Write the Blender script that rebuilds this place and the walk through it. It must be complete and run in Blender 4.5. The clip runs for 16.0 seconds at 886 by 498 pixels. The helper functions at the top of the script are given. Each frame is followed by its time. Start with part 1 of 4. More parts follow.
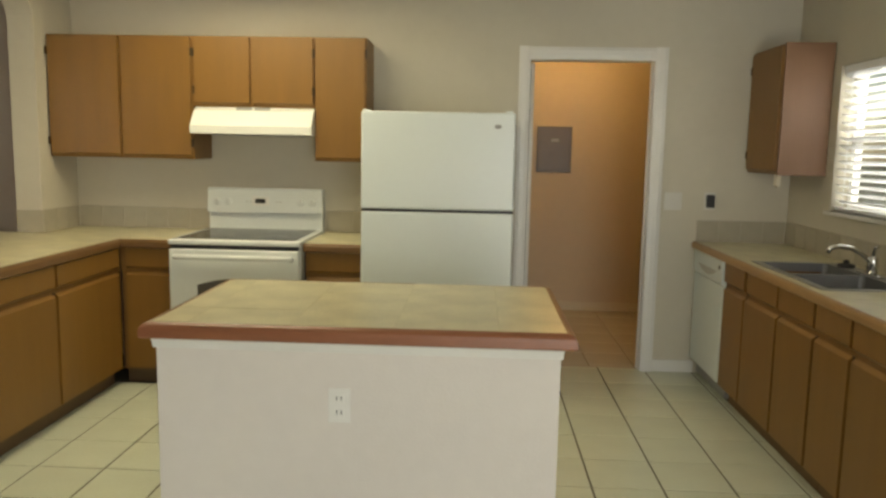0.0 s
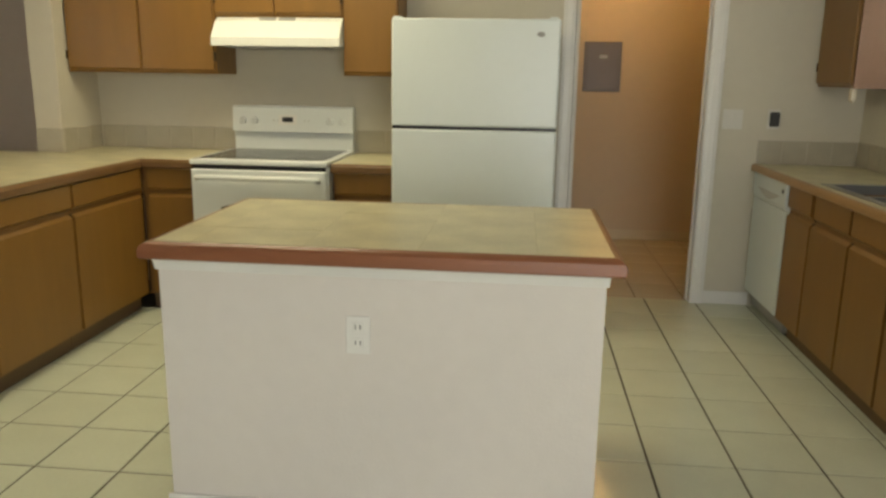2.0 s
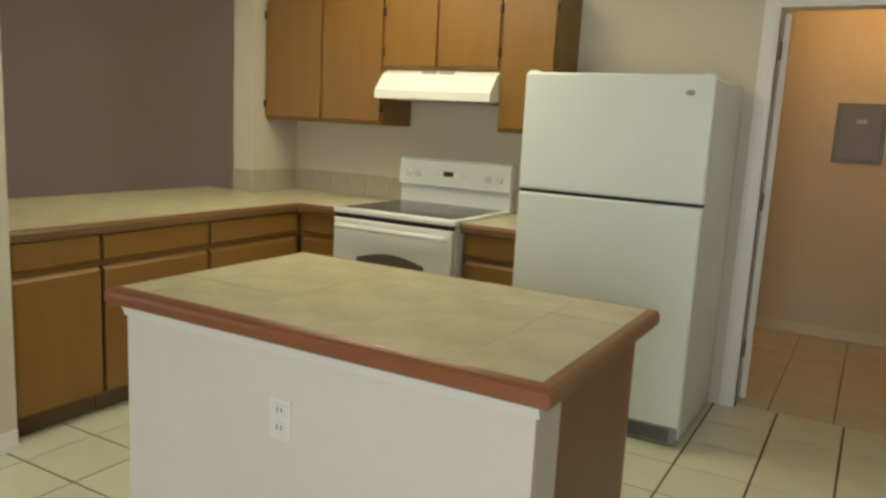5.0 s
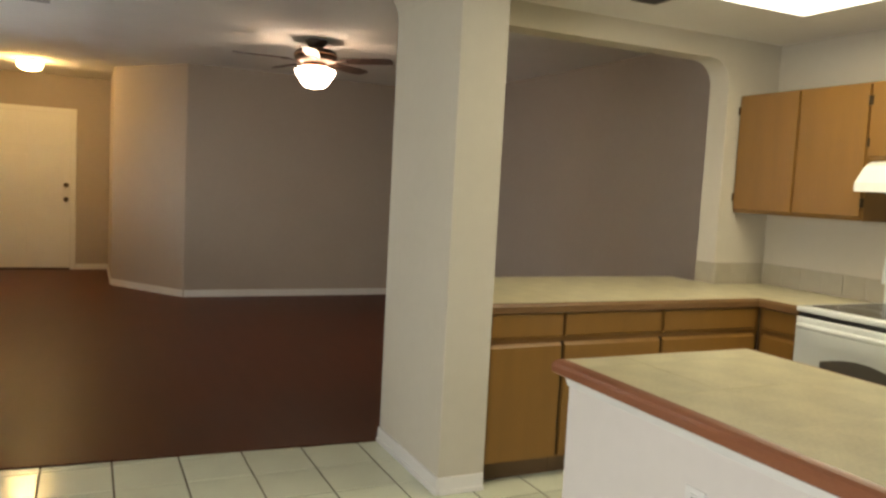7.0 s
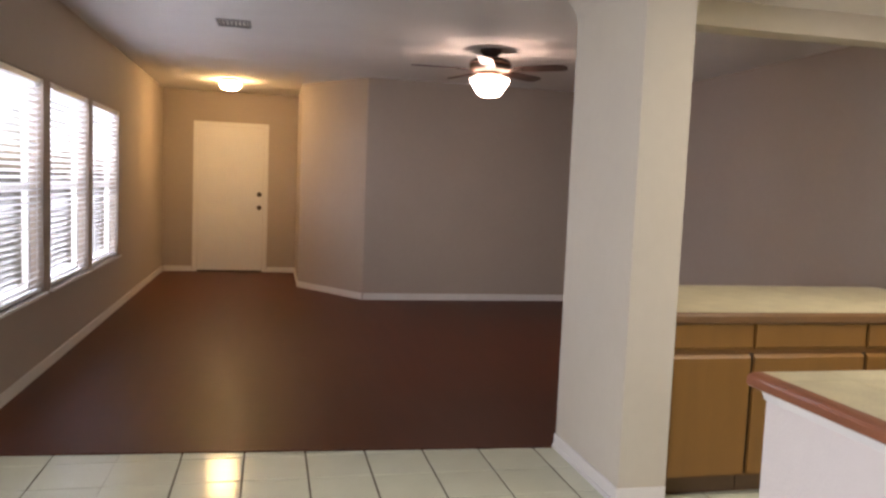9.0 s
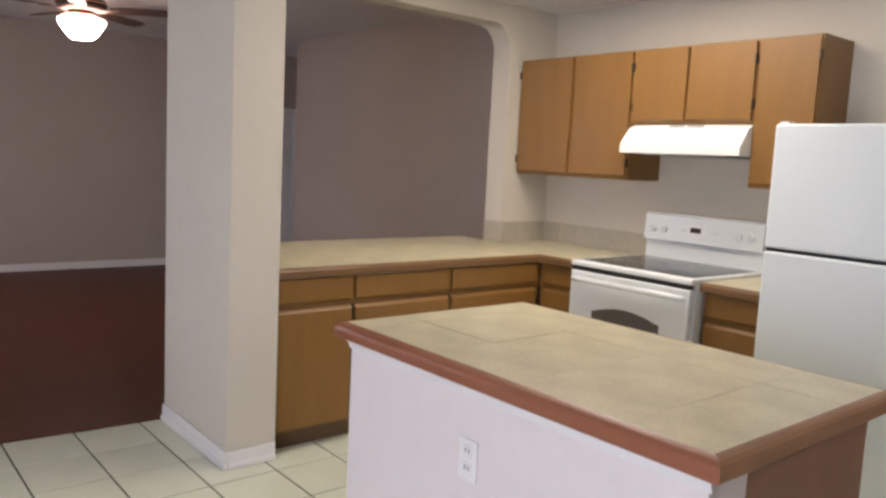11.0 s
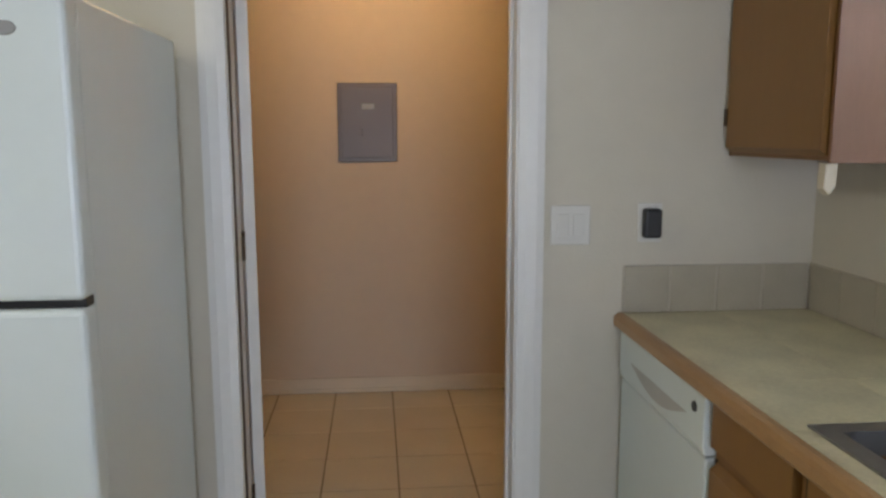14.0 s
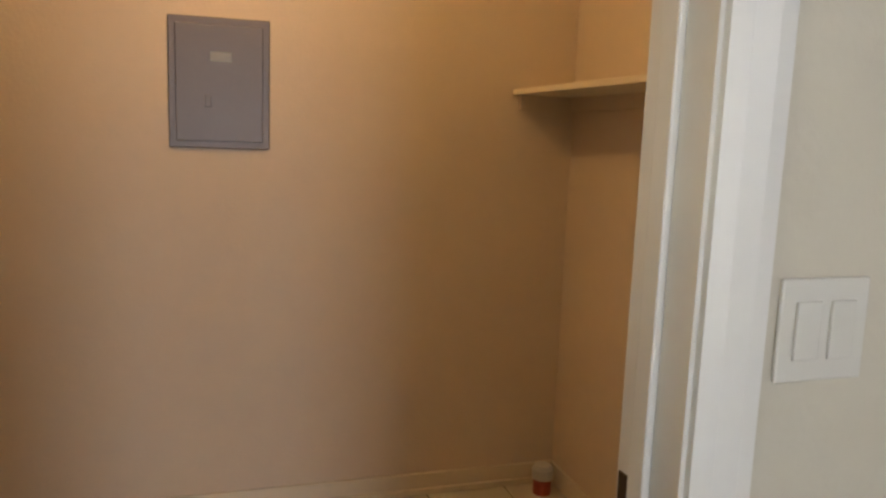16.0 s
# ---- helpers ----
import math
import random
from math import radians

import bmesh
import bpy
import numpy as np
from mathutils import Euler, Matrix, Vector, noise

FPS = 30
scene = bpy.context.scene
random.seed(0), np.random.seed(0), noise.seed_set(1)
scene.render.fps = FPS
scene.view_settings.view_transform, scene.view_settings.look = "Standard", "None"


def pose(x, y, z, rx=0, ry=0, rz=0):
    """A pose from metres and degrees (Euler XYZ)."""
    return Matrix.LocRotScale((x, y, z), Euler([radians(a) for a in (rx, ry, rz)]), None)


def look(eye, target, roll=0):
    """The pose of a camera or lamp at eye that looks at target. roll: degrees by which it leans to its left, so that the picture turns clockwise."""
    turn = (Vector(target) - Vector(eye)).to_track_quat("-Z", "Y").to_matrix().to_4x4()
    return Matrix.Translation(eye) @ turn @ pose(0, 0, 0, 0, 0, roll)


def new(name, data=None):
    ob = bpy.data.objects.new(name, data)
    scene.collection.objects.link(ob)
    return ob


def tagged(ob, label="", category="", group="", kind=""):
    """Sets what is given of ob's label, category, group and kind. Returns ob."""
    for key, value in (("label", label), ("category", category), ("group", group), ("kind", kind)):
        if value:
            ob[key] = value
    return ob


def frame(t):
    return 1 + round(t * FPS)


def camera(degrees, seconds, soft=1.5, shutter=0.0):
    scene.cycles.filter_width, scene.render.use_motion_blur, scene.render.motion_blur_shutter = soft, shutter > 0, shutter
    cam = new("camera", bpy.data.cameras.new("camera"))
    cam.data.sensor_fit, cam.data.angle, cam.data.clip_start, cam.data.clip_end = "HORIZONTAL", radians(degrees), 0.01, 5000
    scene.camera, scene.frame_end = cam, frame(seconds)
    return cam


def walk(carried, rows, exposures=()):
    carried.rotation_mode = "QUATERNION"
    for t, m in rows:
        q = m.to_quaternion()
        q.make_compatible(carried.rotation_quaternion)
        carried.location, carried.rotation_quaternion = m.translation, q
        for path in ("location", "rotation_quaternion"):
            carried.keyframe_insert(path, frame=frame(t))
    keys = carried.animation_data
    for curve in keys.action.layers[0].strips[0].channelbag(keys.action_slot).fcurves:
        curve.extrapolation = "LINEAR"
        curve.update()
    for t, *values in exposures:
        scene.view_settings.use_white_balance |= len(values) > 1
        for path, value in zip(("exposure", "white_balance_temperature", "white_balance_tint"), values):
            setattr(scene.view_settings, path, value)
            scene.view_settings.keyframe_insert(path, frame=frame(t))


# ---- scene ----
cam = camera(60.3, 16.0, soft=2.7)
PATH = [
    (0, (0.257, -0.625, 1.465), (0.168, 1.356, 1.208), 1.1),
    (0.5, (0.247, -0.575, 1.449), (0.146, 1.403, 1.168), 1.1),
    (1, (0.255, -0.51, 1.429), (0.13, 1.461, 1.111), 1.0),
    (1.5, (0.279, -0.425, 1.393), (0.117, 1.535, 1.028), 0.9),
    (2, (0.28, -0.347, 1.378), (0.085, 1.595, 0.94), 0.9),
    (2.5, (0.239, -0.235, 1.392), (0.034, 1.683, 0.865), 1.4),
    (3, (0.248, -0.133, 1.379), (0.003, 1.762, 0.788), 2.2),
    (5.3, (1.187, 0.308, 1.452), (0.107, 1.965, 1.151), 3.0),
    (5.5, (1.218, 0.298, 1.482), (0.067, 1.907, 1.19), 2.9),
    (6, (1.271, 0.389, 1.423), (-0.116, 1.813, 1.208), 3.0),
    (6.5, (1.279, 0.318, 1.435), (-0.334, 1.486, 1.256), 3.2),
    (7, (1.291, 0.283, 1.452), (-0.512, 1.132, 1.288), 3.0),
    (7.5, (1.263, 0.229, 1.459), (-0.652, 0.785, 1.292), 2.5),
    (8, (1.301, 0.208, 1.446), (-0.649, 0.618, 1.282), 2.5),
    (8.2, (1.304, 0.193, 1.456), (-0.646, 0.602, 1.29), 2.4),
    (10.5, (1.284, 0.307, 1.429), (-0.476, 1.237, 1.236), 2.5),
    (11, (1.296, 0.391, 1.443), (-0.23, 1.662, 1.212), 2.9),
    (11.5, (1.292, 0.612, 1.454), (0.079, 2.18, 1.193), 2.0),
    (12, (1.278, 0.845, 1.442), (0.442, 2.641, 1.179), 1.7),
    (12.5, (1.158, 1.175, 1.446), (0.726, 3.109, 1.176), 1.8),
    (13, (1.092, 1.53, 1.406), (0.945, 3.508, 1.153), 0.8),
    (13.5, (1.046, 1.921, 1.418), (1.067, 3.901, 1.136), 0.1),
    (14, (0.978, 2.305, 1.418), (1.151, 4.276, 1.125), -0.1),
    (14.5, (0.998, 2.733, 1.367), (1.227, 4.702, 1.104), 0.9),
    (15, (1.012, 3.183, 1.381), (1.288, 5.14, 1.079), 0.8),
    (15.5, (0.913, 3.514, 1.365), (1.351, 5.443, 1.067), 1.8),
    (16, (0.901, 3.821, 1.357), (1.487, 5.71, 1.058), 2.1),
]
walk(cam, [(t, look(e, g, r)) for t, e, g, r in PATH],
     [(0, -0.41, 8200, 4), (6.0, -0.43, 7750, 5), (7.0, -0.14, 7700, 9), (7.5, 0.05, 7100, 13), (8.2, 0.05, 6850, 18), (10.4, 0.1, 6600, 28),
      (11.5, -0.1, 6200, 20), (12.5, -0.25, 6000, 15), (13.5, -0.24, 6000, 13), (14.5, -0.02, 6400, 11), (15.5, 0.15, 6600, 14), (16.0, 0.3, 6700, 12)])

# ---- world, sun, large lights ----
world = bpy.data.worlds.new("world")
scene.world = world
world.use_nodes = True
wn = world.node_tree
sky = wn.nodes.new("ShaderNodeTexSky")
sky.sky_type, sky.sun_disc = "NISHITA", False
sky.sun_elevation, sky.sun_rotation = radians(48), radians(-35)
wn.nodes["Background"].inputs[1].default_value = 0.12
wn.links.new(sky.outputs[0], wn.nodes["Background"].inputs[0])
sun = new("sun", bpy.data.lights.new("sun", "SUN"))
sun.data.energy, sun.data.angle, sun.data.color = 3.0, radians(0.5), (1, 0.95, 0.86)
sun.matrix_world = look((-6, 9, 11), (0, 0, 0))


def lamp(name, kind, place, energy, colour, size=0.1, size_y=0.1, target=None):
    ob = new(name, bpy.data.lights.new(name, kind))
    ob.data.energy, ob.data.color = energy, colour
    if kind == "AREA":
        ob.data.shape, ob.data.size, ob.data.size_y = "RECTANGLE", size, size_y
    else:
        ob.data.shadow_soft_size = size
    ob.matrix_world = look(place, target) if target else Matrix.Translation(place)
    return ob


CEIL, LCEIL = 2.50, 2.70          # ceilings of the kitchen and of the living room
BACK, LEFT, RIGHT = 4.48, -2.48, 2.29
REAR = -2.6
lamp("kitchen_tubes", "AREA", (-1.16, 3.22, CEIL - 0.034), 20, (1.0, 0.92, 0.67), 1.1, 1.1, (-1.16, 3.221, 0))
lamp("rear_daylight", "AREA", (1.28, REAR - 0.1, 1.08), 122, (0.80, 0.85, 1.0), 1.85, 2.0, (1.2, 3, 0.4))
lamp("pantry_bulb", "POINT", (1.0, 5.75, 2.30), 9.2, (1.0, 0.57, 0.225), 0.06)


# ---- materials ----
def mat(name, colour, rough=0.5, metal=0.0, vary=0.06, scale=3.0, bump=0.0, bscale=200.0, spec=0.5, coat=0.0, emit=None, power=0.0, transmit=0.0, random=0.0, stretch=(1, 1, 1)):
    """A surface with large stains and fine grain; random: lightness that differs from piece to piece."""
    m = bpy.data.materials.new(name)
    m.use_nodes = True
    nt = m.node_tree
    p = nt.nodes["Principled BSDF"]
    p.inputs["Roughness"].default_value, p.inputs["Metallic"].default_value = rough, metal
    p.inputs["Specular IOR Level"].default_value, p.inputs["Coat Weight"].default_value = spec, coat
    p.inputs["Transmission Weight"].default_value = transmit
    co = nt.nodes.new("ShaderNodeTexCoord")
    mp = nt.nodes.new("ShaderNodeMapping")
    mp.inputs["Scale"].default_value = stretch
    nt.links.new(co.outputs["Object"], mp.inputs[0])
    big, fine = nt.nodes.new("ShaderNodeTexNoise"), nt.nodes.new("ShaderNodeTexNoise")
    big.inputs["Scale"].default_value, big.inputs["Detail"].default_value = scale, 5
    fine.inputs["Scale"].default_value, fine.inputs["Detail"].default_value = scale * 14, 3
    nt.links.new(mp.outputs[0], big.inputs[0])
    nt.links.new(mp.outputs[0], fine.inputs[0])
    add = nt.nodes.new("ShaderNodeMath")
    add.operation = "MULTIPLY_ADD"
    add.inputs[1].default_value = 0.5
    nt.links.new(fine.outputs[0], add.inputs[0])
    nt.links.new(big.outputs[0], add.inputs[2])
    last = add.outputs[0]
    if random:
        info = nt.nodes.new("ShaderNodeObjectInfo")
        mul = nt.nodes.new("ShaderNodeMath")
        mul.operation = "MULTIPLY_ADD"
        mul.inputs[1].default_value = random
        nt.links.new(info.outputs["Random"], mul.inputs[0])
        nt.links.new(last, mul.inputs[2])
        last = mul.outputs[0]
    ramp = nt.nodes.new("ShaderNodeMapRange")
    ramp.inputs[1].default_value, ramp.inputs[2].default_value = 0.35, 1.15 + random
    ramp.inputs[3].default_value, ramp.inputs[4].default_value = 1 - vary, 1 + vary
    nt.links.new(last, ramp.inputs[0])
    mix = nt.nodes.new("ShaderNodeVectorMath")
    mix.operation = "SCALE"
    mix.inputs[0].default_value = colour
    nt.links.new(ramp.outputs[0], mix.inputs["Scale"])
    nt.links.new(mix.outputs[0], p.inputs["Base Color"])
    if bump:
        bn, bt = nt.nodes.new("ShaderNodeBump"), nt.nodes.new("ShaderNodeTexNoise")
        bt.inputs["Scale"].default_value, bt.inputs["Detail"].default_value = bscale, 4
        bn.inputs["Strength"].default_value, bn.inputs["Distance"].default_value = bump, 0.003
        nt.links.new(mp.outputs[0], bt.inputs[0])
        nt.links.new(bt.outputs[0], bn.inputs["Height"])
        nt.links.new(bn.outputs[0], p.inputs["Normal"])
    if emit:
        p.inputs["Emission Color"].default_value, p.inputs["Emission Strength"].default_value = (*emit, 1), power
    return m


WALL = mat("greige wall paint", (0.56, 0.52, 0.43), 0.75, vary=0.05, scale=1.2, bump=0.35, bscale=90)
LWALL = mat("taupe wall paint", (0.395, 0.335, 0.280), 0.75, vary=0.05, scale=1.2, bump=0.35, bscale=90)
# the kitchen's paint, its colour reddened to carry the bulb's warm light
PWALL = mat("wall paint tinted by bulb light", (0.59, 0.492, 0.375), 0.75, vary=0.05, scale=1.2, bump=0.35, bscale=90)
ISLW = mat("white drywall paint", (0.66, 0.62, 0.58), 0.7, vary=0.05, scale=1.5, bump=0.3, bscale=90)
CEILM = mat("ceiling texture paint", (0.78, 0.765, 0.735), 0.9, vary=0.05, scale=2, bump=0.8, bscale=60)
TRIM = mat("white trim enamel", (0.72, 0.71, 0.68), 0.35, vary=0.05, scale=2.5)
TILE = mat("cream floor tile", (0.665, 0.70, 0.555), 0.16, vary=0.09, scale=4, bump=0.06, bscale=25, random=0.25)
GROUT = mat("brown grout", (0.095, 0.078, 0.048), 0.9, vary=0.25, scale=8, bump=0.5, bscale=300)
PGROUT = mat("tan pantry grout", (0.17, 0.14, 0.09), 0.9, vary=0.25, scale=8)
# the cream floor tile again, with the pantry's dimness put into its colour
PTILE = mat("cream tile with pantry shade", (0.58, 0.53, 0.42), 0.25, vary=0.09, scale=4, bump=0.06, bscale=25, random=0.25)
CTILE = mat("beige counter tile", (0.56, 0.515, 0.345), 0.32, vary=0.32, scale=6, bump=0.05, bscale=20, random=0.06)
CGROUT = mat("tan counter grout", (0.50, 0.455, 0.31), 0.9, vary=0.15, scale=9)
STILE = mat("grey-beige splash tile", (0.40, 0.36, 0.28), 0.3, vary=0.12, scale=9, bump=0.05, bscale=25, random=0.2)
SGROUT = mat("light splash grout", (0.46, 0.42, 0.335), 0.9, vary=0.1, scale=9)
OAK = mat("honey brown cabinet laminate", (0.215, 0.104, 0.022), 0.42, vary=0.14, scale=3.2, bump=0.05, bscale=60, stretch=(4, 4, 0.5), random=0.15)
OAKD = mat("brown cabinet frame", (0.185, 0.087, 0.022), 0.45, vary=0.14, scale=3.2, bump=0.05, bscale=60, stretch=(4, 4, 0.5))
# near-black brown that paints the shade in the slots between doors
GAPSHADE = mat("dark brown gap shade", (0.05, 0.026, 0.010), 0.6, vary=0.15)
PINK = mat("rosy brown end panel", (0.21, 0.108, 0.058), 0.45, vary=0.10, scale=3, stretch=(4, 4, 0.5))
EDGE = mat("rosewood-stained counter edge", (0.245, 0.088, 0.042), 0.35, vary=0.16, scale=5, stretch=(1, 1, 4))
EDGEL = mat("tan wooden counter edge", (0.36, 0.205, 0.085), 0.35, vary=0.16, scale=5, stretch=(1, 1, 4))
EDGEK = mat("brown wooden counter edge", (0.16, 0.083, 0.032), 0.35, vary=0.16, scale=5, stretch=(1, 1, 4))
PLATE = mat("almond wall plate plastic", (0.60, 0.585, 0.54), 0.4, vary=0.03)
EDGEB = mat("brown side counter edge", (0.29, 0.15, 0.072), 0.38, vary=0.2, scale=5, stretch=(1, 1, 4))
ISLP = mat("brown island end panel", (0.25, 0.132, 0.075), 0.45, vary=0.12, scale=3, stretch=(4, 4, 0.5))
DARK = mat("dark recess", (0.05, 0.034, 0.02), 0.8, vary=0.1)
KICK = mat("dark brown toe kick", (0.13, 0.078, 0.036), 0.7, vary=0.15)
HINGE = mat("bronze hinge", (0.07, 0.045, 0.022), 0.4, 0.7)
WHITE = mat("white appliance enamel", (0.69, 0.75, 0.745), 0.28, vary=0.025, scale=2, bump=0.10, bscale=260)
BISQUE = mat("off-white range enamel", (0.71, 0.745, 0.735), 0.25, vary=0.02, scale=2)
HOODM = mat("white hood enamel", (0.74, 0.755, 0.71), 0.3, vary=0.02, scale=2)
GREY = mat("grey plastic", (0.30, 0.30, 0.29), 0.5)
LGREY = mat("light grey print", (0.50, 0.50, 0.48), 0.5)
BLACK = mat("black plastic", (0.012, 0.012, 0.013), 0.4, vary=0.02)
GLASSK = mat("black ceramic glass", (0.022, 0.021, 0.02), 0.12, vary=0.05, spec=0.14)
OVENG = mat("grey oven glass", (0.10, 0.093, 0.082), 0.15, vary=0.1)
STEEL = mat("brushed steel", (0.36, 0.36, 0.36), 0.42, 1.0, vary=0.06, scale=6, bump=0.05, bscale=150, stretch=(1, 12, 1))
BOWLS = mat("dull sink steel", (0.15, 0.15, 0.155), 0.45, 0.6, vary=0.12, scale=8, bump=0.05, bscale=150)
CHROME = mat("chrome", (0.7, 0.7, 0.7), 0.12, 1.0, vary=0.02)
PANELM = mat("grey-brown metal panel", (0.125, 0.104, 0.092), 0.4, 0.2, vary=0.08, scale=6)
WOODF = mat("dark red laminate", (0.080, 0.024, 0.012), 0.40, spec=0.16, vary=0.16, scale=2.5, bump=0.03, bscale=40, stretch=(0.6, 5, 1))
BLIND = mat("white blind vinyl", (0.80, 0.81, 0.82), 0.45, vary=0.02)
BRONZE = mat("dark bronze fan metal", (0.05, 0.027, 0.017), 0.5, 0.2)
BRASSY = mat("polished copper fan trim", (0.45, 0.24, 0.17), 0.25, 0.9)
BLADE = mat("dark walnut fan blade", (0.055, 0.026, 0.018), 0.4, vary=0.2, scale=6)
BOWL = mat("glowing frosted bowl", (0.9, 0.85, 0.8), 0.3, emit=(1, 0.80, 0.66), power=26.0)
BOWLW = mat("glowing warm bowl", (0.9, 0.85, 0.7), 0.3, emit=(1, 0.66, 0.27), power=130.0)
DIFF = mat("glowing tube diffuser", (0.9, 0.9, 0.85), 0.4, emit=(1, 0.97, 0.86), power=4.0)
GROUND = mat("yard ground", (0.10, 0.105, 0.075), 0.95, vary=0.2, scale=0.8)
SHELFM = mat("pale shelf paint", (0.62, 0.55, 0.42), 0.5)
GLASS = mat("window glass", (1, 1, 1), 0.0, vary=0.0, transmit=1.0)
VALVE = mat("red valve plastic", (0.30, 0.05, 0.03), 0.5)


# ---- building helpers ----
def box(bm, x0, x1, y0, y1, z0, z1, bev=0.0, seg=2):
    vs = [bm.verts.new((x, y, z)) for x in (x0, x1) for y in (y0, y1) for z in (z0, z1)]
    fs = [bm.faces.new([vs[i] for i in q]) for q in ((0, 1, 3, 2), (4, 6, 7, 5), (0, 4, 5, 1), (2, 3, 7, 6), (0, 2, 6, 4), (1, 5, 7, 3))]
    if bev:
        es = list({e for f in fs for e in f.edges})
        bmesh.ops.bevel(bm, geom=es, offset=bev, segments=seg, affect="EDGES", profile=0.5)
    return bm


def prism(bm, pts, axis, a, b, bev=0.0):
    """The outline pts, drawn in the two other axes, pushed along axis from a to b."""
    def at(p, v):
        return {"x": (v, p[0], p[1]), "y": (p[0], v, p[1]), "z": (p[0], p[1], v)}[axis]
    lo, hi = [bm.verts.new(at(p, a)) for p in pts], [bm.verts.new(at(p, b)) for p in pts]
    n = len(pts)
    fs = [bm.faces.new(lo), bm.faces.new(hi)] + [bm.faces.new((lo[i], lo[(i + 1) % n], hi[(i + 1) % n], hi[i])) for i in range(n)]
    if bev:
        bmesh.ops.bevel(bm, geom=list(fs[0].edges) + list(fs[1].edges), offset=bev, segments=2, affect="EDGES", profile=0.5)
    bmesh.ops.recalc_face_normals(bm, faces=bm.faces)
    return bm


def arc(cx, cy, r, a0, a1, n=8):
    return [(cx + r * math.cos(radians(a0 + (a1 - a0) * i / n)), cy + r * math.sin(radians(a0 + (a1 - a0) * i / n))) for i in range(n + 1)]


def lathe(bm, prof, place, n=24, turn=None, caps=True):
    """A turned body from (radius, height) pairs, upright at place, or turned by a matrix."""
    m = Matrix.Translation(place) @ (turn or Matrix())
    rings = [[bm.verts.new(m @ Vector((r * math.cos(2 * math.pi * k / n), r * math.sin(2 * math.pi * k / n), h))) for k in range(n)] for r, h in prof]
    for a, b in zip(rings, rings[1:]):
        for k in range(n):
            bm.faces.new((a[k], a[(k + 1) % n], b[(k + 1) % n], b[k]))
    for ring in (rings[0], rings[-1])[:2 if caps else 0]:
        bm.faces.new(ring)
    bmesh.ops.recalc_face_normals(bm, faces=bm.faces)
    return bm


def tube(bm, pts, r, n=10):
    """A round bar along the points."""
    pts = [Vector(p) for p in pts]
    rings = []
    for i, p in enumerate(pts):
        d = (pts[min(i + 1, len(pts) - 1)] - pts[max(i - 1, 0)]).normalized()
        q = d.to_track_quat("Z", "Y")
        rings.append([bm.verts.new(p + q @ Vector((r * math.cos(2 * math.pi * k / n), r * math.sin(2 * math.pi * k / n), 0))) for k in range(n)])
    for a, b in zip(rings, rings[1:]):
        for k in range(n):
            bm.faces.new((a[k], a[(k + 1) % n], b[(k + 1) % n], b[k]))
    for ring in (rings[0], rings[-1]):
        bm.faces.new(ring)
    bmesh.ops.recalc_face_normals(bm, faces=bm.faces)
    return bm


def B():
    return bmesh.new()


def mesh_of(name, bm, material, smooth=False):
    me = bpy.data.meshes.new(name)
    bm.to_mesh(me)
    bm.free()
    me.materials.append(material)
    if smooth:
        for p in me.polygons:
            p.use_smooth = True
    return me


def part(name, bm, material, parent=None, label="", m=None, smooth=False):
    """One mesh, drawn in the world's metres, under a thing or a part."""
    if m:
        bm.transform(m)
    ob = new(name, mesh_of(name, bm, material, smooth))
    if parent:
        ob.parent = parent
        base = parent.matrix_basis
        up = parent
        while up.parent:
            up = up.parent
            base = up.matrix_basis
        if parent.parent is None:
            ob.matrix_parent_inverse = base.inverted()
    if label:
        ob["label"] = label
    return ob


def thing(name, place, label, category, group="", kind=""):
    ob = new(name)
    ob.empty_display_size = 0.1
    ob.matrix_basis = Matrix.Translation(place)
    return tagged(ob, label, category, group, kind)


def solid(name, bm, material, label="", category="", kind="structure", m=None):
    return tagged(part(name, bm, material, None, "", m), label, category, "", kind)


# ---- the large structure ----
T = 0.12
DX0, DX1, DZ = 0.578, 1.378, 2.062     # the pantry doorway
WX0, WX1, WY0, WY1 = -2.645, -1.853, 1.80, 2.04   # the wing wall
bm = B()
for a in ((LEFT - 0.17, DX0 - 0.02, BACK, BACK + T, 0, CEIL), (DX1 + 0.02, RIGHT, BACK, BACK + T, 0, CEIL), (DX0 - 0.02, DX1 + 0.02, BACK, BACK + T, DZ + 0.02, CEIL)):
    box(bm, *a)
solid("wall_north", bm, WALL, "greige painted drywall behind the range and fridge", "wall")
KW = (2.66, 3.875, 1.16, 1.98)     # the kitchen window: y, y, z, z
bm = B()
for a in ((REAR, KW[0], 0, CEIL), (KW[1], BACK + T, 0, CEIL), (KW[0], KW[1], 0, KW[2]), (KW[0], KW[1], KW[3], CEIL)):
    box(bm, RIGHT, RIGHT + 0.14, *a)
solid("wall_east", bm, WALL, "greige painted drywall with the blinds window", "wall")
bm = B()
box(bm, LEFT - 0.165, LEFT, 4.04, BACK, 0, CEIL)
prism(bm, [(WY1, CEIL), *[(y, z) for y, z in arc(WY1 + 0.16, 2.36 - 0.16, 0.16, 180, 90)], *[(y, z) for y, z in arc(4.04 - 0.16, 2.36 - 0.16, 0.16, 90, 0)], (4.04, CEIL)], "x", LEFT - 0.165, LEFT)
box(bm, LEFT - 0.165, LEFT - 0.05, WY1, 4.04, 0, 0.84)
solid("wall_west", bm, WALL, "cream painted drywall with a round-cornered pass-through over the counter", "wall")
bm = B()
box(bm, WX0, WX1, WY0, WY1, 0, CEIL)
R0 = 0.17
prism(bm, [(WY0, CEIL), *arc(WY0 - R0, CEIL - 0.008 - R0, R0, 0, 90), (-1.36, CEIL - 0.008), (-1.36, CEIL)], "x", WX0, WX1)
solid("wall_wing", bm, WALL, "cream painted wing wall with a rounded arch corner", "wall")
bm = B()
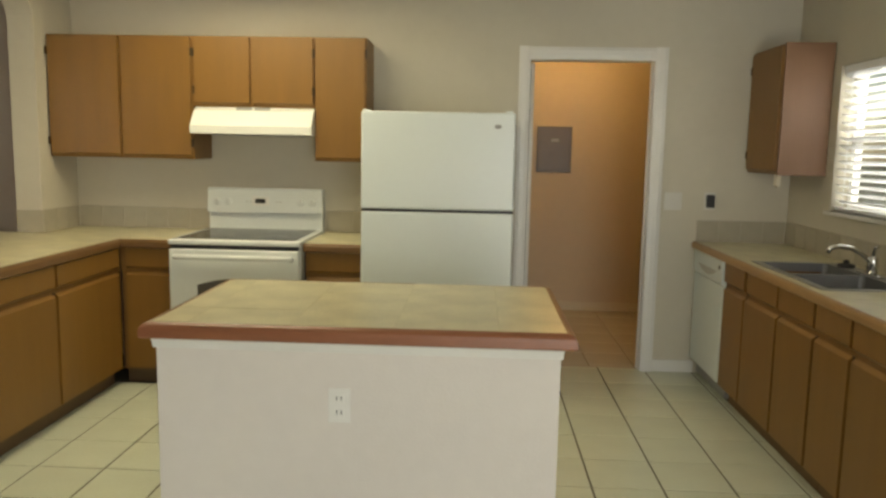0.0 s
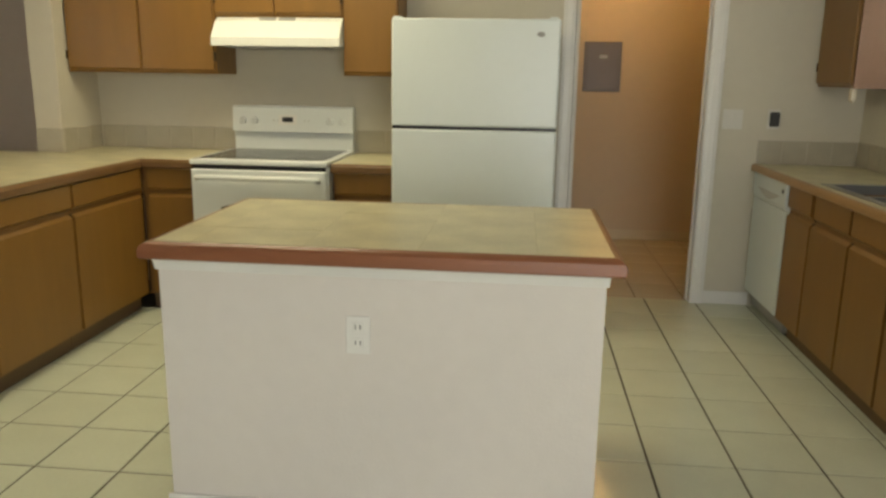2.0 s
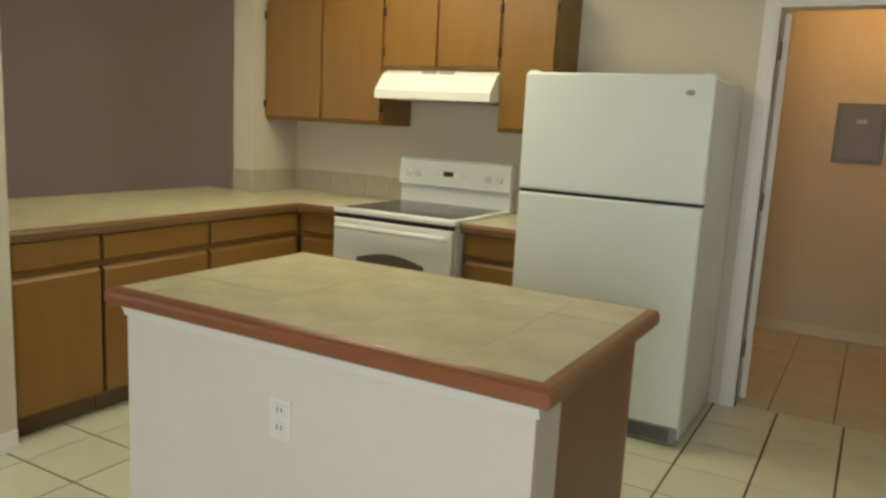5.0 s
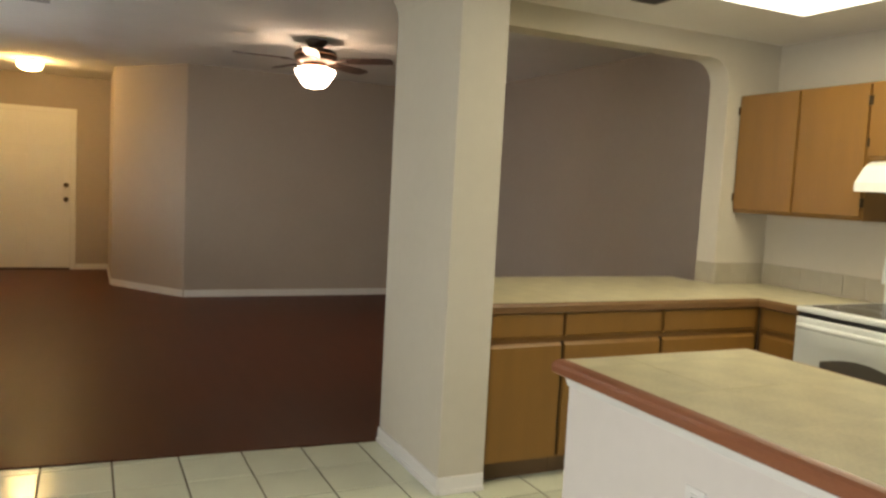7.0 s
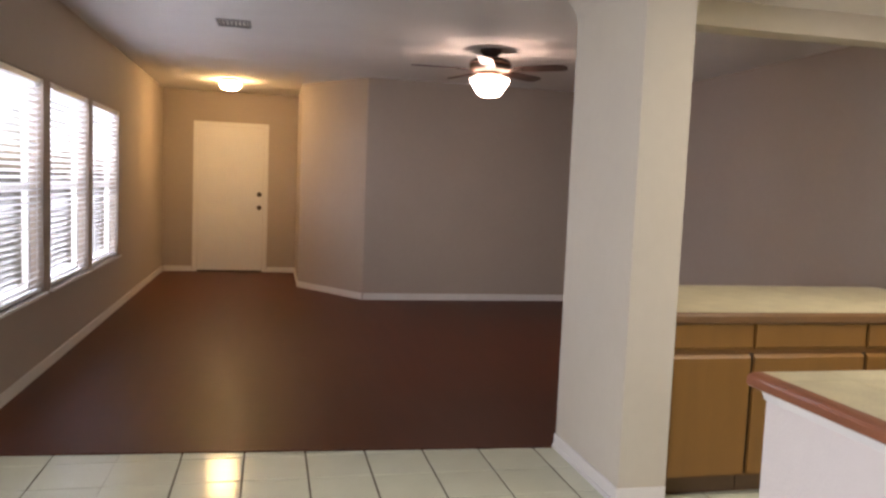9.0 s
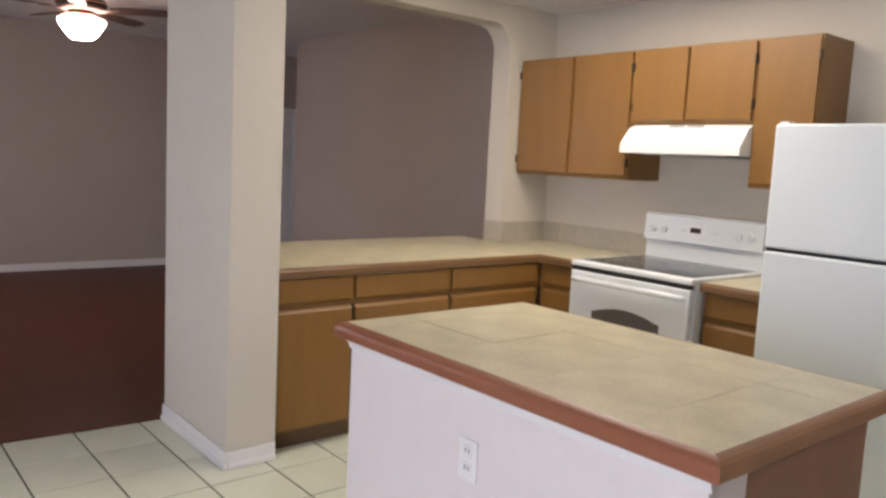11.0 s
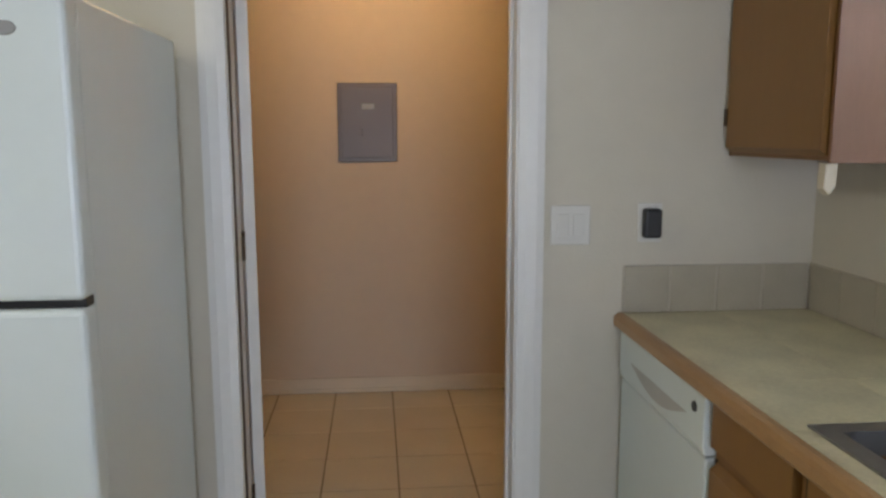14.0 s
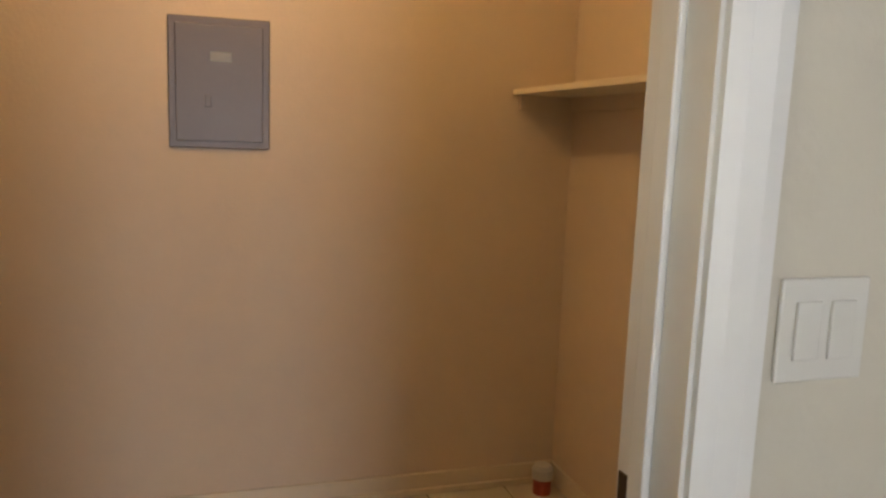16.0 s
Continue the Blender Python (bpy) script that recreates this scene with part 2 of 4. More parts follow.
for a in ((-2.72, 0.32, 0, CEIL), (2.2, RIGHT + 0.14, 0, CEIL), (0.32, 2.2, 0, 0.05), (0.32, 2.2, 2.12, CEIL)):
    box(bm, a[0], a[1], REAR - 0.14, REAR, a[2], a[3])
solid("wall_south", bm, WALL, "greige painted drywall with a wide patio opening", "wall")
solid("wall_nook", box(B(), -2.72, -2.6, REAR, -1.36, 0, LCEIL), WALL, "plain greige drywall closing the nook", "wall")
# pantry
PX0, PX1, PY = -0.35, 2.205, 6.45
bm = B()
box(bm, PX0, PX1, PY, PY + T, 0, CEIL)
solid("wall_pantry_north", bm, PWALL, "drywall with warm bulb light put into its paint", "wall")
solid("wall_pantry_east", box(B(), PX1, PX1 + T, BACK + T, PY + T, 0, CEIL), PWALL, "pantry side wall tinted for bulb light, with a shelf", "wall")
solid("wall_pantry_west", box(B(), PX0 - T, PX0, BACK + T, PY + T, 0, CEIL), PWALL, "pantry side wall tinted for bulb light, behind the open door", "wall")
solid("ceiling_pantry", box(B(), PX0 - T, PX1 + T, BACK + T, PY + T, CEIL, CEIL + 0.1), CEILM, "pale textured pantry ceiling", "ceiling")
solid("ceiling_kitchen", box(B(), LEFT - 0.17, RIGHT + 0.14, REAR - 0.14, BACK + T, CEIL, CEIL + 0.1), CEILM, "pale textured kitchen ceiling", "ceiling")
# living room
FX, LX, LY = -10.65, -7.98, 5.57
solid("ceiling_living", box(B(), FX - T, WX0, -1.8, LY + T, LCEIL, LCEIL + 0.1), CEILM, "pale grey textured living room ceiling", "ceiling")
bm = B()
box(bm, FX - T, FX, -1.5, 0.70, 0, LCEIL)
solid("wall_entry", bm, LWALL, "taupe wall round the front door", "wall")
bm = B()
box(bm, FX, -9.06, 0.58, 0.70, 0, LCEIL)
solid("wall_entry_side", bm, LWALL, "taupe return wall beside the entry", "wall")
bm = B()
prism(bm, [(-9.06, 0.58), (LX, 1.32), (LX - T, 1.32), (-9.06, 0.70)], "z", 0, LCEIL)
solid("wall_diagonal", bm, LWALL, "taupe diagonal wall beside the entry", "wall")
solid("wall_living_west", box(B(), LX - T, LX, 1.32, LY, 0, LCEIL), LWALL, "plain taupe living room wall", "wall")
solid("wall_living_north", box(B(), LX - T, -6.72, LY, LY + T, 0, LCEIL), LWALL, "plain taupe living room wall", "wall")
bm = B()
box(bm, -6.72, LEFT - 0.166, 4.75, 4.75 + T, 0, LCEIL)
solid("wall_living_inner", bm, LWALL, "taupe wall seen through the pass-through", "wall")
solid("wall_hall", box(B(), -6.72, -6.60, 4.75 + T, LY + T, 0, LCEIL), LWALL, "taupe return wall of the hall", "wall")
solid("wall_filler", box(B(), WX0 + 0.003, LEFT - 0.05, BACK + T + 0.001, 4.749, 0, LCEIL), LWALL, "short taupe wall behind the range wall", "wall")
solid("header_living", box(B(), WX0, WX0 + 0.1, -1.5, BACK + T, CEIL + 0.1, LCEIL), LWALL, "short taupe drywall step between the ceilings", "wall")
MW = pose(-2.6, -1.36, 0, 0, 0, 180)      # the window wall runs along its own x, outdoors is its own +y
WINS = ((0.78, 1.98), (2.16, 3.35), (3.50, 4.70))
WZ0, WZ1 = 0.575, 2.075
bm = B()
edges_u = [0.0] + [u for w in WINS for u in w] + [8.05]
for a, b in zip(edges_u[::2], edges_u[1::2]):
    box(bm, a, b, 0, 0.14, 0, LCEIL)
for a, b in WINS:
    box(bm, a, b, 0, 0.14, 0, WZ0)
    box(bm, a, b, 0, 0.14, WZ1, LCEIL)
solid("wall_living_south", bm, LWALL, "taupe wall with three tall blinds windows", "wall", m=MW)
lamp("living_daylight", "AREA", MW @ Vector((2.75, 0.75, 2.35)), 380, (0.82, 0.90, 1.0), 4.2, 1.5, MW @ Vector((2.75, -0.3, 1.2)))
lamp("kitchen_daylight", "AREA", (RIGHT + 0.6, 3.27, 2.35), 130, (0.88, 0.93, 1.0), 1.4, 0.9, (RIGHT - 0.6, 3.27, 1.2))
# outdoors
solid("ground", box(B(), -400, 400, -400, 400, -0.30, -0.16), GROUND, "dull green-brown yard ground reaching the horizon", "ground")

# floors
solid("floor_living", prism(B(), [(FX - T, -1.8), (-2.85, -1.8), (-2.84, -1.36), (-2.648, 1.80), (-2.648, LY + T), (FX - T, LY + T)], "z", -0.13, 0.004), WOODF, "dark red-brown laminate floor with a soft sheen", "floor")
floor = solid("floor_kitchen", box(B(), -2.95, RIGHT + 0.1, REAR - 0.1, BACK + 0.06, -0.12, -0.004), GROUT, "cream square floor tiles with brown grout", "floor")
pfloor = solid("floor_pantry", box(B(), PX0 - T, PX1 + T, BACK + 0.06, PY + T, -0.12, -0.004), PGROUT, "cream square tiles coloured darker for the dim pantry, with brown grout", "floor")
tagged(part("threshold", prism(B(), [(-2.853, -1.34), (-2.829, -1.34), (-2.638, 1.785), (-2.662, 1.785)], "z", 0.003, 0.008), WOODF), "thin dark strip between laminate and tile", "threshold", "", "structure")


def baseboard(name, x0, x1, y0, y1, m=None, h=0.085, outer=0, material=TRIM):
    """A board against a wall; outer: the side (-1, +1) to which a shoe moulding steps out."""
    bm = B()
    box(bm, x0, x1, y0, y1, 0.002, h, 0.004)
    e = 0.009
    if outer and x1 - x0 > y1 - y0:
        box(bm, x0 + 0.001, x1 + 0.001, y0 - (e if outer < 0 else -0.002), y1 + (e if outer > 0 else -0.002), 0.0025, 0.026, 0.003)
    elif outer:
        box(bm, x0 - (e if outer < 0 else -0.002), x1 + (e if outer > 0 else -0.002), y0 + 0.001, y1 + 0.001, 0.002, 0.026, 0.003)
    solid(name, bm, material, "white painted baseboard" if material is TRIM else "tan painted baseboard", "baseboard", m=m)


bt = 0.013
baseboard("baseboard", WX0, WX1 + bt, WY0 - bt, WY0, outer=-1)
baseboard("baseboard", WX1, WX1 + bt, WY0, WY1 - 0.003, outer=1)
baseboard("baseboard", 1.463, 1.735, BACK - bt, BACK)
baseboard("baseboard", PX0, PX1, PY - bt, PY, outer=-1, material=SHELFM)
baseboard("baseboard", PX1 - bt, PX1, BACK + T, PY - bt, material=SHELFM)
baseboard("baseboard", 0.06, 8.03, -bt, 0.0, MW)
baseboard("baseboard", FX, FX + bt, -1.34, -0.94)
baseboard("baseboard", FX, FX + bt, 0.16, 0.58)
baseboard("baseboard", FX, -9.06, 0.58 - bt, 0.58)
baseboard("baseboard", LX, LX + bt, 1.33, 4.598)
dg = math.degrees(math.atan2(0.74, LX + 9.06))
baseboard("baseboard", 0.0, math.hypot(LX + 9.06, 0.74), -bt, 0.0, pose(-9.06, 0.58, 0, 0, 0, dg))

# pantry doorway: jamb, casing, stops and the opened door
dw = thing("door_1", ((DX0 + DX1) / 2, BACK, 0), "white painted pantry doorway with its door swung inside", "door", "", "structure")
part("jamb", box(B(), DX0 - 0.02, DX0, BACK - 0.002, BACK + T + 0.002, 0, DZ + 0.02), TRIM, dw)
rj = part("jamb", box(B(), DX1, DX1 + 0.02, BACK - 0.002, BACK + T + 0.002, 0, DZ + 0.02), TRIM, dw)
part("head_jamb", box(B(), DX0, DX1, BACK - 0.002, BACK + T + 0.002, DZ, DZ + 0.02), TRIM, dw)


def casing(x0, x1):
    bm = B()
    w = x1 - x0
    prof = [(x0, BACK), (x0, BACK - 0.012), (x0 + 0.3 * w, BACK - 0.017), (x1 - 0.3 * w, BACK - 0.017), (x1, BACK - 0.012), (x1, BACK)]
    prism(bm, prof, "z", 0, DZ + 0.085)
    part("casing", bm, TRIM, dw)


casing(DX0 - 0.076, DX0 - 0.002)
casing(DX1 + 0.006, DX1 + 0.084)
bm = B()
prism(bm, [(BACK, DZ + 0.006), (BACK - 0.012, DZ + 0.006), (BACK - 0.017, DZ + 0.03), (BACK - 0.017, DZ + 0.06), (BACK - 0.012, DZ + 0.082), (BACK, DZ + 0.082)], "x", DX0 - 0.006, DX1 + 0.006)
part("head_casing", bm, TRIM, dw)
part("stop", box(B(), DX1 - 0.011, DX1, BACK + 0.05, BACK + 0.083, 0, DZ, 0.003), TRIM, dw)
# added dark strip that draws the shadowed gap along the hinge jamb
part("hinge_gap_shade", box(B(), DX0, DX0 + 0.004, BACK + 0.016, BACK + 0.036, 0, DZ, 0.001), HINGE, dw, "dark strip painted as the shaded gap on the hinge side")
part("strike_plate", box(B(), DX1 - 0.003, DX1, BACK + 0.086, BACK + 0.115, 0.90, 0.96, 0.001), HINGE, dw, "dark bronze strike plate")
slab = part("door_slab", box(B(), 0, 0.76, -0.035, 0, 0.012, DZ - 0.01, 0.003), TRIM, dw, "white door leaf standing open", pose(DX0 + 0.006, BACK + T + 0.012, 0, 0, 0, 114))
for z in (0.25, 1.05, 1.82):
    part("hinge", box(B(), DX0 + 0.001, DX0 + 0.009, BACK + T - 0.010, BACK + T + 0.010, z, z + 0.09, 0.002), HINGE, slab)

# pantry shelf, electric panel, valve
sh = thing("wall_shelf", (PX1, PY - 0.8, 1.50), "pale painted shelf board on cleats in the pantry corner", "shelf")
part("shelf_board", box(B(), PX1 - 0.245, PX1 - 0.002, PY - 1.35, PY - 0.002, 1.505, 1.525, 0.003), SHELFM, sh)
part("cleat", box(B(), PX1 - 0.22, PX1 - 0.022, PY - 0.02, PY - 0.002, 1.455, 1.505, 0.002), PWALL, sh)
part("cleat", box(B(), PX1 - 0.02, PX1 - 0.002, PY - 1.3, PY - 0.002, 1.455, 1.505, 0.002), PWALL, sh)
ep = thing("breaker_box", (0.94, PY, 1.49), "grey metal breaker box with a white label, flush in the wall", "breaker box")
part("frame", box(B(), 0.780, 1.097, PY - 0.010, PY + 0.002, 1.282, 1.698, 0.004), PANELM, ep)
pd = part("door", box(B(), 0.802, 1.075, PY - 0.017, PY - 0.010, 1.305, 1.675, 0.003), PANELM, ep)
part("label_plate", box(B(), 0.910, 0.975, PY - 0.0185, PY - 0.017, 1.560, 1.588), GREY, pd, "small pale label")
part("latch", box(B(), 0.892, 0.912, PY - 0.021, PY - 0.017, 1.415, 1.455, 0.002), PANELM, pd)
vv = thing("floor_valve", (2.12, PY - 0.10, 0), "small grey and red pipe valve on the pantry floor", "valve")
part("body", lathe(B(), [(0.035, 0.0), (0.035, 0.05), (0.028, 0.062), (0.0, 0.062)][:3], (2.12, PY - 0.1, 0), 14), VALVE, vv)
part("cap", lathe(B(), [(0.04, 0.062), (0.042, 0.10), (0.03, 0.115)], (2.12, PY - 0.1, 0), 14), LGREY, vv, "grey cap")
pl = thing("pantry_light", (1.0, 5.75, CEIL), "bare warm bulb in a white ceiling holder", "ceiling light")
part("holder", lathe(B(), [(0.06, 0.0), (0.06, -0.03), (0.03, -0.045)], (1.0, 5.75, CEIL), 18), TRIM, pl)
part("bulb", lathe(B(), [(0.014, -0.045), (0.016, -0.06), (0.03, -0.085), (0.03, -0.105), (0.015, -0.125)], (1.0, 5.75, CEIL), 16), BOWLW, pl, "glowing warm bulb")

# ---- cabinets ----
def front(bm, axis, f, a0, a1, z0, z1, out, pull=""):
    """A slab door or drawer front, 19 mm thick, on the plane f, facing out (+1 or -1) along axis, with a bevelled finger edge at its top or bottom."""
    t, c = 0.019 * out, 0.016
    prof = [(f + 0.001 * out, z0), (f + t, z0), (f + t, z1), (f + 0.001 * out, z1)]
    if pull == "top":
        prof = [prof[0], prof[1], (f + t, z1 - c), prof[3]]
    if pull == "bottom":
        prof = [prof[0], (f + t, z0 + c), prof[2], prof[3]]
    if axis == "x":
        prism(bm, prof, "y", a0, a1)
    else:
        prism(bm, prof, "x", a0, a1)
    return bm


def hinges(parent, axis, f, a, zs, out):
    for z in zs:
        bm = B()
        if axis == "x":
            box(bm, min(f, f + 0.024 * out), max(f, f + 0.024 * out), a - 0.006, a + 0.006, z - 0.025, z + 0.025, 0.002)
        else:
            box(bm, a - 0.006, a + 0.006, min(f, f + 0.024 * out), max(f, f + 0.024 * out), z - 0.025, z + 0.025, 0.002)
        part("hinge", bm, HINGE, parent, "small bronze hinge")


def base_cabinet(axis, f, deep, a0, a1, out, doors, drawers, label, group, top=0.855, sunk=False):
    """A base cabinet on the plane f: carcass, recessed toe kick, drawer fronts over doors, split at the given places along the run."""
    mid = (a0 + a1) / 2
    place = (f - out * deep / 2, mid, 0) if axis == "x" else (mid, f - out * deep / 2, 0)
    cab = thing("base_cabinet", place, label, "cabinet", group)

    def slab(bm, d0, d1, s0, s1, z0, z1):
        lo, hi = sorted((f - out * d0, f - out * d1))
        return box(bm, lo, hi, s0, s1, z0, z1) if axis == "x" else box(bm, s0, s1, lo, hi, z0, z1)
    bm = slab(B(), 0, deep, a0, a1, 0.10, 0.70 if sunk else top)
    if sunk:
        slab(bm, 0, 0.03, a0, a1, 0.70, top)
    part("body", bm, OAKD, cab)
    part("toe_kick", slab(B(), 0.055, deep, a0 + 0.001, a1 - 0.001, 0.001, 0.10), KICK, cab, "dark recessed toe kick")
    g = 0.011
    # strips over the frame, coloured dark for the shade between doors
    for s0, s1 in ((a0 + 0.0005, a0 + g), (a1 - g, a1 - 0.0005)):
        part("gap_shade", slab(B(), -0.003, 0.0, s0, s1, 0.112, 0.705), GAPSHADE, cab, "narrow strip coloured dark as the shade between the doors")
    for s0, s1 in zip(doors, doors[1:]):
        d = part("door", front(B(), axis, f, s0 + g, s1 - g, 0.115, 0.70, out, "top"), OAK, cab)
    for s0, s1 in zip(drawers, drawers[1:]):
        part("drawer_front", front(B(), axis, f, s0 + g, s1 - g, 0.722, top - 0.008, out, "bottom"), OAK, cab)
    return cab


LF = -1.895      # left run's face
GL = "base cabinets along the pass-through"
base_cabinet("x", LF, 0.56, WY1 + 0.002, 2.472, 1, (2.045, 2.472), (2.045, 2.472), "honey-brown slab base cabinet beside the wing wall", GL)
base_cabinet("x", LF, 0.56, 2.473, 3.105, 1, (2.473, 3.105), (2.473, 3.105), "honey-brown slab base cabinet under the pass-through counter", GL)
base_cabinet("x", LF, 0.56, 3.106, 3.83, 1, (3.106, 3.80), (3.106, 3.80), "honey-brown slab base cabinet at the inner corner", GL)
BF = 3.835       # back run's face
GB = "base cabinets beside the range"
base_cabinet("y", BF, 0.64, -1.89, -1.556, -1, (-1.86, -1.565), (-1.86, -1.565), "narrow honey-brown base cabinet between corner and range", GB)
base_cabinet("y", BF, 0.64, -0.764, -0.406, -1, (-0.76, -0.410), (-0.76, -0.410), "narrow honey-brown base cabinet between range and fridge", GB)
RF = 1.727       # right run's face
GR = "base cabinets along the sink wall"
for y0, y1, words in ((3.515, 3.864, "narrow honey-brown slab base cabinet beside the dishwasher"), (3.058, 3.514, "honey-brown slab base cabinet under the sink"),
                      (2.65, 3.057, "honey-brown slab base cabinet under the sink"), (2.32, 2.649, "honey-brown slab base cabinet beside the sink"),
                      (1.87, 2.319, "honey-brown slab base cabinet along the window wall"), (1.40, 1.869, "honey-brown slab base cabinet at the counter's end")):
    cab = base_cabinet("x", RF, 0.558, y0, y1, -1, (y0, y1), (y0, y1 - (0.024 if y1 == 3.514 else 0.0)), words, GR, sunk="sink" in words)
    if y1 == 3.514:
        # a dark strip on the body paints the shade inside this slit
        part("gap_strip", box(B(), RF - 0.003, RF - 0.0005, y1 - 0.036, y1 - 0.004, 0.715, 0.85), DARK, cab, "dark strip in place of the shaded gap beside the drawer front")
        part("latch", box(B(), RF - 0.012, RF - 0.003, y1 - 0.028, y1 - 0.014, 0.745, 0.785, 0.002), PANELM, cab, "small metal latch")

# upper cabinets
UF, UZ0, UZ1 = 4.160, 1.380, 2.140


def upper(x0, x1, z0, splits, hinge_at, label, side=None):
    cab = thing("upper_cabinet", ((x0 + x1) / 2, BACK, z0), label, "cabinet", "upper cabinets over the range")
    part("body", box(B(), x0, x1, UF, BACK - 0.002, z0, UZ1), OAK, cab)
    for s0, s1 in zip(splits, splits[1:]):
        part("door", front(B(), "y", UF, s0 + 0.010, s1 - 0.010, z0 + 0.010, UZ1 - 0.012, -1, "bottom"), OAK, cab)
    for h in hinge_at:
        hinges(cab, "y", UF, h, (z0 + 0.10, UZ1 - 0.10), -1)
    return cab


upper(-2.472, -1.543, UZ0, (-2.472, -2.003, -1.543), (-2.468, -1.549), "honey-brown two-door upper cabinet against the corner")
upper(-1.541, -0.775, 1.710, (-1.541, -1.172, -0.775), (-1.534, -0.782), "short honey-brown upper cabinet over the range hood")
upper(-0.773, -0.450, UZ0, (-0.773, -0.450), (-0.455,), "narrow honey-brown upper cabinet beside the fridge")
rc = thing("upper_cabinet", (RIGHT, 4.19, 1.36), "honey-brown upper cabinet with a rosy end panel in the window corner", "cabinet")
part("body", box(B(), 2.012, RIGHT - 0.002, 3.972, BACK - 0.002, 1.36, 2.115), OAKD, rc)
part("end_panel", box(B(), 2.007, RIGHT - 0.004, 3.962, 3.972, 1.355, 2.12), PINK, rc, "rosy brown end panel")
part("door", front(B(), "x", 2.012, 3.985, BACK - 0.02, 1.37, 2.10, -1, "bottom"), OAK, rc)
hinges(rc, "x", 2.012, BACK - 0.015, (1.47, 2.0), -1)
tw = thing("towel_holder", (2.02, 3.96, 1.30), "small cream paper towel bracket under the cabinet", "towel holder")
part("bracket", prism(B(), [(2.01, 1.354), (2.04, 1.354), (2.038, 1.30), (2.022, 1.280), (2.008, 1.295)], "y", 3.984, 4.014, 0.003), SHELFM, tw)

# ---- worktops with their tiles and wooden edges ----
CT = 0.902


def tile_mesh(name, sx, sy, h, material, bev=0.003):
    bm = B()
    x, y = sx / 2, sy / 2
    lo = [bm.verts.new((a, b, -h)) for a, b in ((-x, -y), (x, -y), (x, y), (-x, y))]
    up = [bm.verts.new((a, b, -bev)) for a, b in ((-x, -y), (x, -y), (x, y), (-x, y))]
    tp = [bm.verts.new((a, b, 0)) for a, b in ((-x + bev, -y + bev), (x - bev, -y + bev), (x - bev, y - bev), (-x + bev, y - bev))]
    for r0, r1 in ((lo, up), (up, tp)):
        for k in range(4):
            bm.faces.new((r0[k], r0[(k + 1) % 4], r1[(k + 1) % 4], r1[k]))
    bm.faces.new(tp)
    return mesh_of(name, bm, material)


MESHES = {}


def lay(parent, x0, x1, y0, y1, lines_x, lines_y, z, gap, material, h, holes=(), m=None, seed=3, bev=0.003):
    """Lays one tile object in each field of the grid, cut to the outline, and left out inside the holes."""
    rng = random.Random(seed)
    xs = [x0] + [v for v in lines_x if x0 + 0.01 < v < x1 - 0.01] + [x1]
    ys = [y0] + [v for v in lines_y if y0 + 0.01 < v < y1 - 0.01] + [y1]
    inv = parent.matrix_basis.inverted()
    for a, b in zip(xs, xs[1:]):
        for c, d in zip(ys, ys[1:]):
            cx, cy = (a + b) / 2, (c + d) / 2
            if any(h0 < cx < h1 and h2 < cy < h3 for h0, h1, h2, h3 in holes):
                continue
            key = (material.name, round(b - a, 3), round(d - c, 3))
            if key not in MESHES:
                MESHES[key] = tile_mesh("tile", b - a - gap, d - c - gap, h, material, bev)
            ob = new("tile", MESHES[key])
            ob.parent = parent
            ob.matrix_parent_inverse = inv
            ob.matrix_basis = (m or Matrix()) @ pose(cx, cy, z + rng.uniform(-0.0006, 0.0006), rng.uniform(-0.08, 0.08), rng.uniform(-0.08, 0.08), 0)


def steps(start, step, lo, hi):
    n0 = math.ceil((lo - start) / step)
    return [start + step * k for k in range(n0, int((hi - start) / step) + 2)]


def edge(parent, axis, f, a0, a1, out, material, h=0.048, z=CT):
    """A wooden edge strip with a rounded nose in front of a worktop."""
    lo, w = z - h, 0.028 * out
    prof = [(f, lo), (f + w * 0.85, lo), (f + w, lo + 0.006), (f + w, z - 0.014), (f + w * 0.8, z - 0.004), (f + w * 0.45, z + 0.001), (f, z + 0.001)]
    part("edge_strip", prism(B(), prof, "y" if axis == "x" else "x", a0, a1), material, parent, "wooden counter edge")


lw = thing("worktop", (-2.2, 3.0, CT), "beige tiled worktop with a brown wooden edge, running through the pass-through", "worktop")
bm = B()
box(bm, -2.88, LF + 0.005, WY1 + 0.002, 4.037, CT - 0.045, CT - 0.0012)
box(bm, LEFT + 0.001, LF + 0.005, 4.038, BACK - 0.002, CT - 0.045, CT - 0.0012)
box(bm, LF + 0.006, -1.552, 3.815, BACK - 0.002, CT - 0.045, CT - 0.0012)
part("bed", bm, CGROUT, lw, "tan grout bed")
gx, gy = steps(LF - 0.33, 0.33, -3, 0), steps(3.815, 0.33, 0, 5)
lay(lw, -2.88, LF + 0.003, WY1 + 0.004, 4.036, gx, gy, CT, 0.0016, CTILE, 0.006, bev=0.0006)
lay(lw, LEFT + 0.003, LF + 0.003, 4.038, BACK - 0.002, gx, gy, CT, 0.0016, CTILE, 0.006, bev=0.0006)
lay(lw, LF + 0.004, -1.554, 3.815, BACK - 0.002, gx, gy, CT, 0.0016, CTILE, 0.006, bev=0.0006)
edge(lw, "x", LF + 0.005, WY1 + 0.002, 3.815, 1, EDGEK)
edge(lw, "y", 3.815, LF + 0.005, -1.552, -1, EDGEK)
sw = thing("worktop", (-0.6, 4.1, CT), "short beige tiled worktop between range and fridge", "worktop")
part("bed", box(B(), -0.767, -0.404, 3.815, BACK - 0.002, CT - 0.045, CT - 0.0012), CGROUT, sw)
